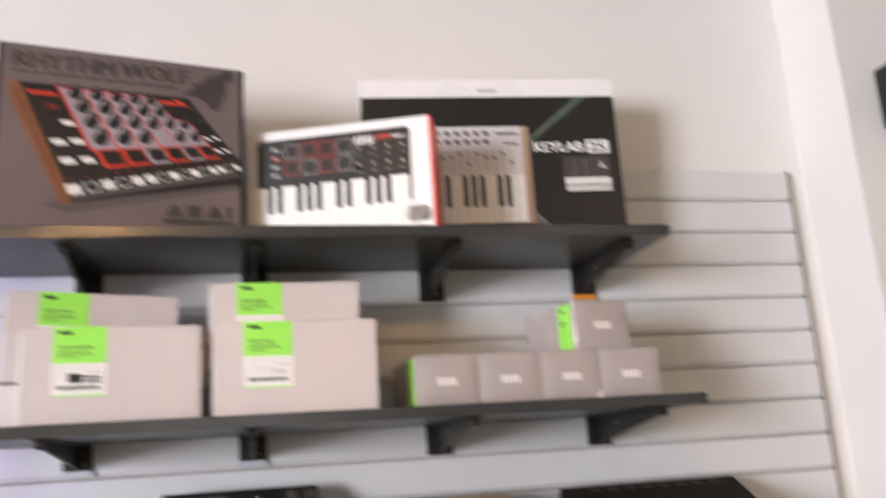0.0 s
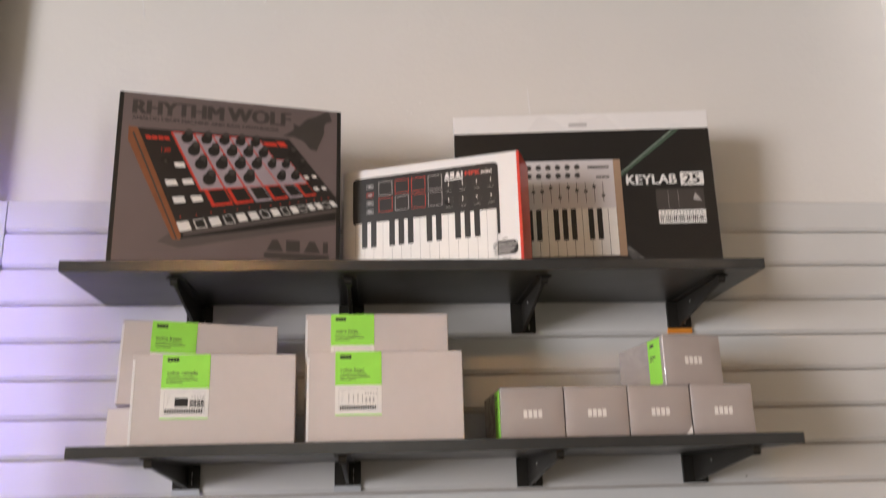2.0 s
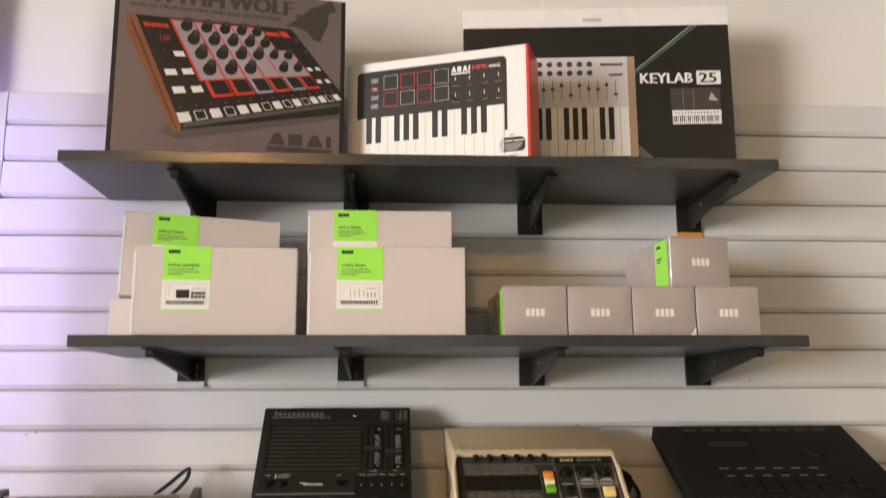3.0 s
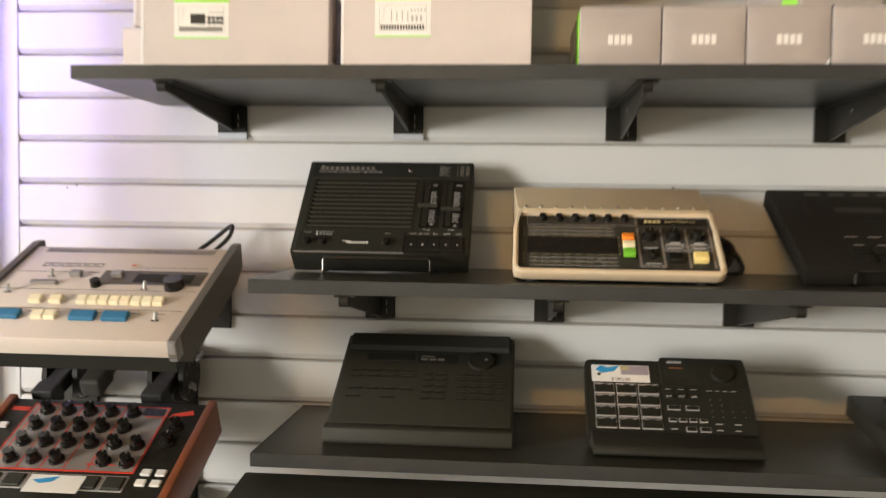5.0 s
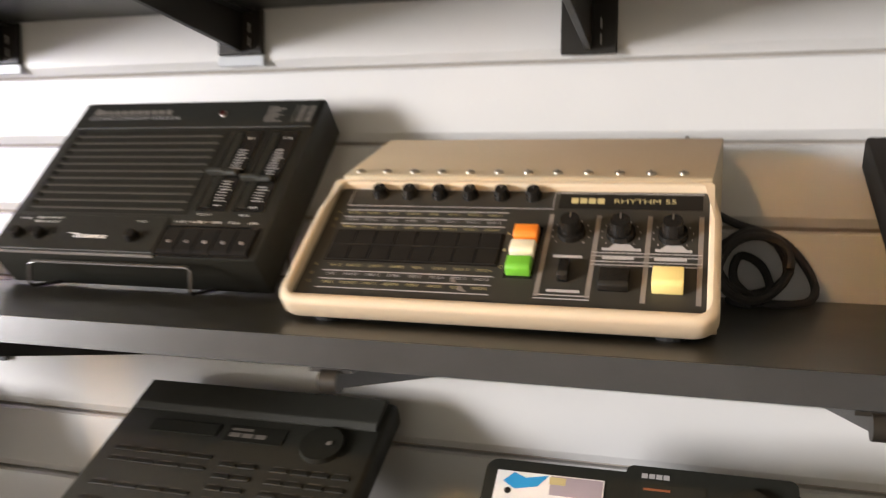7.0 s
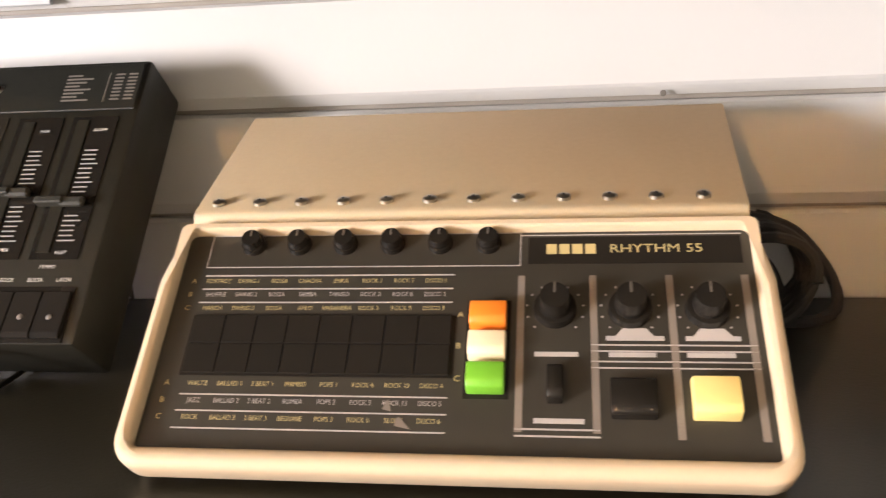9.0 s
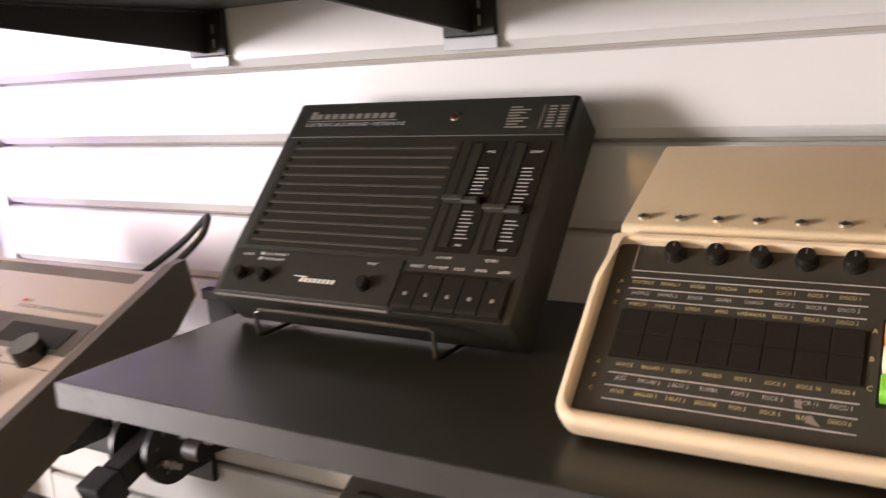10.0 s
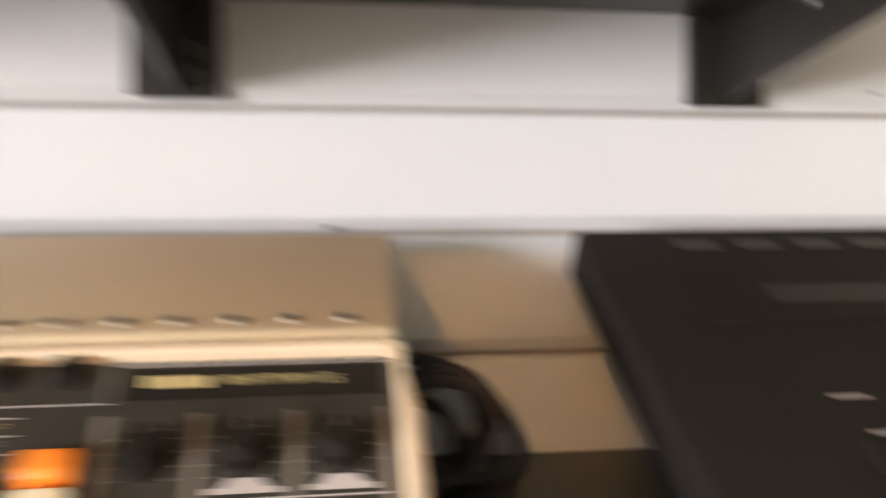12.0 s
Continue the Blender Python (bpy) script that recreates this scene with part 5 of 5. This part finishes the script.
    part("sticker_dot", disc(B(), f, 0.021, 0.104, 0.0009, 0.0012, 0.0028, seg=10), INK, s)
    part("sticker_band", block(B(), f, 0.054, 0.095, 0.104, 0.1205, 0.0009, 0.0012), SILVERINK, s)
    part("sticker_yellow", block(B(), f, 0.053, 0.066, 0.113, 0.1195, 0.0012, 0.0014), YELLOWINK, s)


pad_machine()
wire_easel(pose(-0.03, -0.2, S4), 0.13, 0.12, 0.075, 0.012)


def end_machine():
    d = thing("sound_module", pose(0.322, -0.235, S4), "small black sound module with white print on the shelf", "sound module")
    f = face((0, 0, 0.033), 9)
    part("body", block(B(), f, 0, 0.26, 0, 0.17, -0.033, 0, 0.003, 2), PLASTIC, d, "", True)
    bars = B()
    for r in range(3):
        for k in range(5):
            block(bars, f, 0.04 + k * 0.04, 0.06 + k * 0.04, 0.03 + r * 0.03, 0.033 + r * 0.03, 0, 0.0004)
    prints("legend_print", bars, GREYINK, d)
    knob_me = mesh_of("knob", disc(B(), face((0, 0, 0), 9), 0, 0, 0, 0.009, 0.007, 0.006, 16), GLOSSBLACK, True)
    for k in range(4):
        again("knob", knob_me, d, f @ Vector((0.05 + k * 0.04, 0.14, 0)))


end_machine()

# ---- black keyboard under the fourth shelf ----
kb = thing("keyboard", pose(-0.567, -0.60, 0.93), "long black keyboard on arms below the shelves", "keyboard")
part("case", prism(B(), [(0, 0), (0, 0.035), (0.16, 0.04), (0.18, 0.066), (0.325, 0.083), (0.338, 0.075), (0.338, 0)], 0, 1.27, 0.005, 2), PLASTIC, kb, "", True)
wk = mesh_of("white_key", block(B(), FLAT, 0, 0.0225, 0.004, 0.155, 0.0425, 0.052, 0.001), KEYWHITE)
for k in range(50):
    again("white_key", wk, kb, (0.04 + k * 0.0233, 0, 0))


# ---- slat wall arms and the two machines on them ----
def keyboard_arm(x, foot, slope, y_front, z_front):
    a = thing("keyboard_holder", pose(x, -0.001, foot), "black adjustable slat wall holder with a round joint", "bracket", "keyboard holders")
    part("wall_plate", block(B(), FLAT, -0.060, 0.014, -0.008, 0, -0.055, 0.085, 0.0015), STEEL, a)
    part("upright", block(B(), FLAT, -0.012, 0.012, -0.05, -0.008, -0.03, 0.06, 0.002), STEEL, a)
    ax = Matrix(((0, 0, 1, 0), (1, 0, 0, -0.072), (0, 1, 0, 0.018), (0, 0, 0, 1)))
    for s in (-1, 1):
        part("joint_disc", disc(B(), ax, 0, 0, s * 0.026 - 0.004, s * 0.026 + 0.004, 0.038, 0.038, 28), STEEL, a, "", True)
    part("axle", disc(B(), ax, 0, 0, -0.022, 0.022, 0.012, seg=16), STEEL, a, "", True)
    bolts = B()
    for k in range(9):
        b = radians(40 * k)
        disc(bolts, ax, 0.025 * math.cos(b), 0.025 * math.sin(b), 0.030, 0.0310, 0.0026, 0.0022, 8)
    prints("bolt_ring", bolts, WIRE, a, "row of small bolt heads")
    # wing bolts that lock the joint
    for u, v, w, lean in ((0.016, 0.030, 0.031, 0.4), (-0.012, -0.012, 0.031, -0.6), (0.0, 0.0, -0.042, 0.9)):
        wing = disc(B(), ax, u, v, w, w + 0.009, 0.0055, 0.0045, 12)
        for e in (-1, 1):
            slab(wing, ax @ Matrix.Translation((u, v, 0)) @ Matrix.Rotation(lean, 4, "Z"), [(e * 0.003 if e > 0 else -0.014, -0.0025), (0.014 if e > 0 else -0.003, -0.0035), (0.014 if e > 0 else -0.003, 0.0035), (e * 0.003 if e > 0 else -0.014, 0.0025)], w + 0.004, w + 0.0075)
        part("wing_bolt", wing, CHROME, a, "bright metal wing bolt", True)
    # the lower arm, sloping down and out of the joint, with a square cap
    low = face((0, -0.205, -0.012), 21)
    part("lower_arm", block(B(), low, -0.014, 0.014, 0.078, 0.175, -0.026, 0, 0.002), STEEL, a)
    part("arm_cap", block(B(), low, -0.018, 0.018, 0.045, 0.0775, -0.030, 0.003, 0.003, 2), RUBBER, a)
    bar = face((0, y_front + 0.001, z_front - foot), slope)
    part("bar", block(B(), bar, -0.011, 0.011, 0.0, 0.27, -0.022, 0, 0.002), STEEL, a)
    part("end_cap", block(B(), bar, -0.014, 0.014, -0.014, 0.028, -0.025, 0.0005, 0.004, 2), RUBBER, a)
    return a


def recorder():
    d = thing("sequencer", pose(-0.962, -0.368, 1.15), "warm grey keyboard recorder with cream and blue keys", "sequencer")
    A = 25.0
    f = face((0, 0, 0.058), A)
    g = face((0, 0, 0), A)
    W, L = 0.336, 0.264
    part("top_case", block(B(), f, 0.012, W - 0.012, 0, L - 0.004, -0.026, 0, 0.002, 2), PUTTY, d, "", True)
    part("under_case", block(B(), f, 0.014, W - 0.014, 0.012, L - 0.012, -0.056, -0.0265), PLASTIC, d)
    for u in (0, W - 0.0115):
        ch = slab(B(), Matrix(((0, 0, 1, u), (1, 0, 0, 0), (0, 1, 0, 0.058), (0, 0, 0, 1))), [(0, -0.022), (0.05, -0.035), (0.235, 0.055), (0.262, 0.082), (0.254, 0.1185), (0.240, 0.1165), (-0.004, 0.0025), (-0.006, -0.003)], 0, 0.0115)
        part("end_cheek", ch, CHEEKDARK, d, "grey brown end cheek")
        part("cheek_cap", block(B(), f, u - 0.0004, u + 0.0119, -0.0085, 0.012, -0.026, 0.0036, 0.002, 2), SILVER, d, "pale metal corner", True)
    vent = B()
    for k in range(58):
        u = 0.034 + k * 0.0047
        slab(vent, f, [(u, 0.240), (u + 0.0022, 0.240), (u + 0.0036, 0.254), (u + 0.0014, 0.254)], 0, 0.0003)
    prints("vent_grille", vent, INK, d, "row of dark vent slots")
    prints("name_mark", wordmark(B(), f, 0.052, 0.150, 0.194, 0.206, 7, 0, 0.0003, 0.2, 0.0022), CHEEK, d)
    words("subtitle", "DIGITAL KEYBOARD RECORDER", 0.0046, f, 0.190, 0.193, 0.0003, CHEEK, d, wide=1.25)
    stripe = B()
    block(stripe, f, 0.190, 0.197, 0.2005, 0.2045, 0, 0.0003)
    part("red_stripe", stripe, REDINK, d)
    part("yellow_stripe", block(B(), f, 0.197, 0.205, 0.2005, 0.2045, 0, 0.0003), YELLOWINK, d)
    part("display_panel", block(B(), f, 0.158, 0.316, 0.144, 0.184, 0, 0.0008), CHEEKDARK, d, "dark grey display panel")
    part("display", block(B(), f, 0.212, 0.300, 0.150, 0.174, 0.0008, 0.0016), LCD, d, "dark lcd")
    rules = B()
    for u0, u1, v in ((0.02, 0.315, 0.1265), (0.02, 0.15, 0.178), (0.07, 0.315, 0.074), (0.02, 0.12, 0.074)):
        block(rules, f, u0, u1, v, v + 0.0012, 0, 0.0003)
    for k in range(8):
        block(rules, f, 0.160 + k * 0.0152, 0.168 + k * 0.0152, 0.1065, 0.1085, 0, 0.0003)
    for u in (0.075, 0.10, 0.13, 0.19, 0.245, 0.28):
        block(rules, f, u, u + 0.014, 0.065, 0.067, 0, 0.0003)
    prints("line_print", rules, CHEEK, d)
    part("data_knob", disc(B(), f, 0.280, 0.139, 0, 0.015, 0.0145, 0.0135, 26), SHINYKNOB, d, "", True)
    part("small_knob", disc(B(), f, 0.162, 0.139, 0, 0.011, 0.0075, 0.0068, 20), DEEPBLACK, d, "", True)
    for u, w in ((0.176, 0.0008), (0.112, 0.0)):
        part("slide_cap", block(B(), f, u, u + 0.017, 0.160, 0.171, w, w + 0.009, 0.001), SILVER, d)
    slot = B()
    for u, v in ((0.077, 0.168), (0.233, 0.136), (0.281, 0.054), (0.035, 0.12)):
        block(slot, f, u, u + 0.010, v - 0.006, v - 0.002, 0, 0.0004)
        part("toggle", tube(B(), [f @ Vector((u + 0.005, v - 0.004, 0)), f @ Vector((u + 0.006, v + 0.001, 0.010)), f @ Vector((u + 0.006, v + 0.0015, 0.011))], 0.0024, 10), CHROME, d, "", True)
    prints("toggle_slot_print", slot, INK, d)
    bar = B()
    block(bar, f, 0.062, 0.102, 0.138, 0.146, 0, 0.006, 0.001)
    part("function_bar", bar, SILVER, d)

    def key(name, u, v, w, h, mat, label):
        bm = B()
        prism(bm, [(0, 0), (0.001, 0.006), (h * 0.75, 0.0095), (h, 0.008), (h, 0)], 0, w, 0.0008, 1)
        bmesh.ops.transform(bm, matrix=f @ Matrix.Translation((u, v, 0)), verts=bm.verts[:])
        part(name, bm, mat, d, label)

    for k in range(8):
        key("step_key", 0.157 + k * 0.0158, 0.086, 0.0145, 0.016, KEYWHITE, "cream key")
    for u in (0.087, 0.117):
        key("step_key", u, 0.086, 0.0175, 0.015, KEYWHITE, "cream key")
    for u in (0.112, 0.130):
        key("step_key", u, 0.045, 0.0165, 0.015, KEYWHITE, "cream key")
    for u in (0.058, 0.166, 0.212):
        key("function_key", u, 0.044, 0.036, 0.017, KEYBLUE, "blue key")


recorder()
keyboard_arm(-0.752, 1.085, 25, -0.345, 1.156)
keyboard_arm(-0.930, 1.085, 25, -0.345, 1.156)
mcab = thing("power_cable", pose(0, 0, 0), "black cable looping up behind the recorder", "cable", "cables")
part("cord", tube(B(), spline([(-0.745, -0.125, 1.285), (-0.735, -0.08, 1.295), (-0.70, -0.05, 1.325), (-0.671, -0.042, 1.350), (-0.664, -0.045, 1.350), (-0.668, -0.055, 1.332), (-0.695, -0.08, 1.302), (-0.715, -0.12, 1.285)]), 0.0036, 8), RUBBER, mcab, "", True)


def red_machine():
    d = thing("drum_machine", pose(-0.972, -0.425, 0.91), "black and silver drum machine with red outlines, wooden cheeks", "drum machine", "drum machines")
    A = 25.0
    f = face((0, 0, 0.058), A)
    g = face((0, 0, 0), A)
    W, L = 0.330, 0.272
    part("case", block(B(), f, 0.013, W - 0.013, 0, L, -0.05, 0, 0.002, 2), PLASTIC, d, "", True)
    for u in (0, W - 0.0125):
        part("wood_cheek", block(B(), f, u, u + 0.0125, -0.004, L + 0.004, -0.054, 0.006, 0.002, 2), WOOD, d, "red brown wooden cheek", True)
    part("silver_plate", block(B(), f, 0.052, 0.262, 0.118, 0.258, 0, 0.0008), SILVER, d, "silver control plate")
    red = B()
    for k in range(5):
        u = 0.060 + k * 0.034
        slab(red, f, [(u - 0.001, 0.12), (u + 0.001, 0.12), (u + 0.001, 0.257), (u - 0.001, 0.257)], 0.0008, 0.0011)
    outline(red, f, 0.050, 0.264, 0.116, 0.260, 0.0022, 0, 0.0013)
    block(red, f, 0.232, 0.262, 0.236, 0.238, 0.0009, 0.0013), block(red, f, 0.19, 0.232, 0.13, 0.132, 0.0009, 0.0013)
    slab(red, f, [(0.268, 0.238), (0.304, 0.246), (0.300, 0.256), (0.272, 0.246)], 0, 0.0006)
    block(red, f, 0.018, 0.046, 0.243, 0.252, 0, 0.0005)
    prints("red_line_print", red, REDINK, d, "red panel lines")
    part("dark_name_plate", block(B(), f, 0.226, 0.259, 0.240, 0.256, 0.0009, 0.0014), GLOSSBLACK, d)
    knob = B()
    disc(knob, g, 0, 0, 0, 0.004, 0.0115, 0.0105, 18)
    disc(knob, g, 0, 0, 0.004, 0.016, 0.0085, 0.0075, 18)
    knob_me = mesh_of("control_knob", knob, SHINYKNOB, True)
    ptr = mesh_of("pointer", block(B(), g, -0.0004, 0.0004, 0.003, 0.0074, 0.0161, 0.0163), GREYINK)
    spots = [(0.077 + k * 0.034, 0.243 - 0.0355 * r) for r in range(4) for k in range(5) if not (r == 3 and k == 3)] + [(0.247, 0.172), (0.247, 0.135), (0.288, 0.215), (0.288, 0.182)]
    for u, v in spots:
        ob = again("control_knob", knob_me, d, f @ Vector((u, v, 0.0008)))
        again("pointer", ptr, ob, (0, 0, 0))
    pad = mesh_of("pad", block(B(), g, 0, 0.028, 0, 0.024, 0, 0.004, 0.0015), MATTE)
    padf = mesh_of("pad_frame", outline(B(), g, -0.003, 0.031, -0.003, 0.027, 0.002, 0, 0.0012), GREYINK)
    for k in range(6):
        p = f @ Vector((0.055 + k * 0.0352, 0.083, 0))
        again("pad", pad, d, p), again("pad_frame", padf, d, p)
    key = mesh_of("step_key", block(B(), g, 0, 0.014, 0, 0.012, 0, 0.004, 0.001), WHITEINK)
    dkey = mesh_of("step_key", block(B(), g, 0, 0.014, 0, 0.012, 0, 0.004, 0.001), GLOSSBLACK)
    for k in range(16):
        again("step_key", dkey if k in (1, 3, 6, 8, 10, 13) else key, d, f @ Vector((0.022 + k * 0.018, 0.03, 0)))
    for u, v in ((0.275, 0.112), (0.296, 0.112), (0.275, 0.092), (0.296, 0.092), (0.02, 0.2), (0.02, 0.17), (0.02, 0.14)):
        again("step_key", key, d, f @ Vector((u, v, 0)))
    s = part("price_sticker", block(B(), f, 0.128, 0.205, 0.070, 0.103, 0.0045, 0.005), WHITEINK, d, "white price sticker with a blue swirl")
    part("sticker_swirl", slab(B(), f, [(0.134, 0.092), (0.146, 0.086), (0.162, 0.090), (0.17, 0.1005), (0.152, 0.0965)], 0.005, 0.0053), BLUEINK, s)


red_machine()
hook = thing("slat_hook", pose(-0.699, -0.001, 1.176), "black steel hook plate in the slatted wall", "hook")
part("plate", block(B(), FLAT, -0.02, 0.02, -0.006, 0, 0, 0.09, 0.0012), STEEL, hook)
part("lip", block(B(), FLAT, -0.02, 0.02, -0.013, -0.0065, 0.078, 0.09, 0.0012), STEEL, hook)
speaker = thing("loudspeaker", pose(1.022, -0.162, 2.12), "small black loudspeaker fixed to the white pier", "loudspeaker")
part("cabinet", block(B(), UP, -0.062, 0.062, 0, 0.14, 0.014, 0.11, 0.006, 2), PLASTIC, speaker, "", True)
part("wall_bracket", block(B(), UP, -0.02, 0.02, 0.05, 0.10, 0.0005, 0.0135, 0.001), STEEL, speaker)
part("grille", block(B(), UP, -0.052, 0.052, 0.01, 0.13, 0.1105, 0.113, 0.001), MATTE, speaker)
keyboard_arm(-0.752, 0.84, 25, -0.40, 0.918)
keyboard_arm(-0.930, 0.84, 25, -0.40, 0.918)
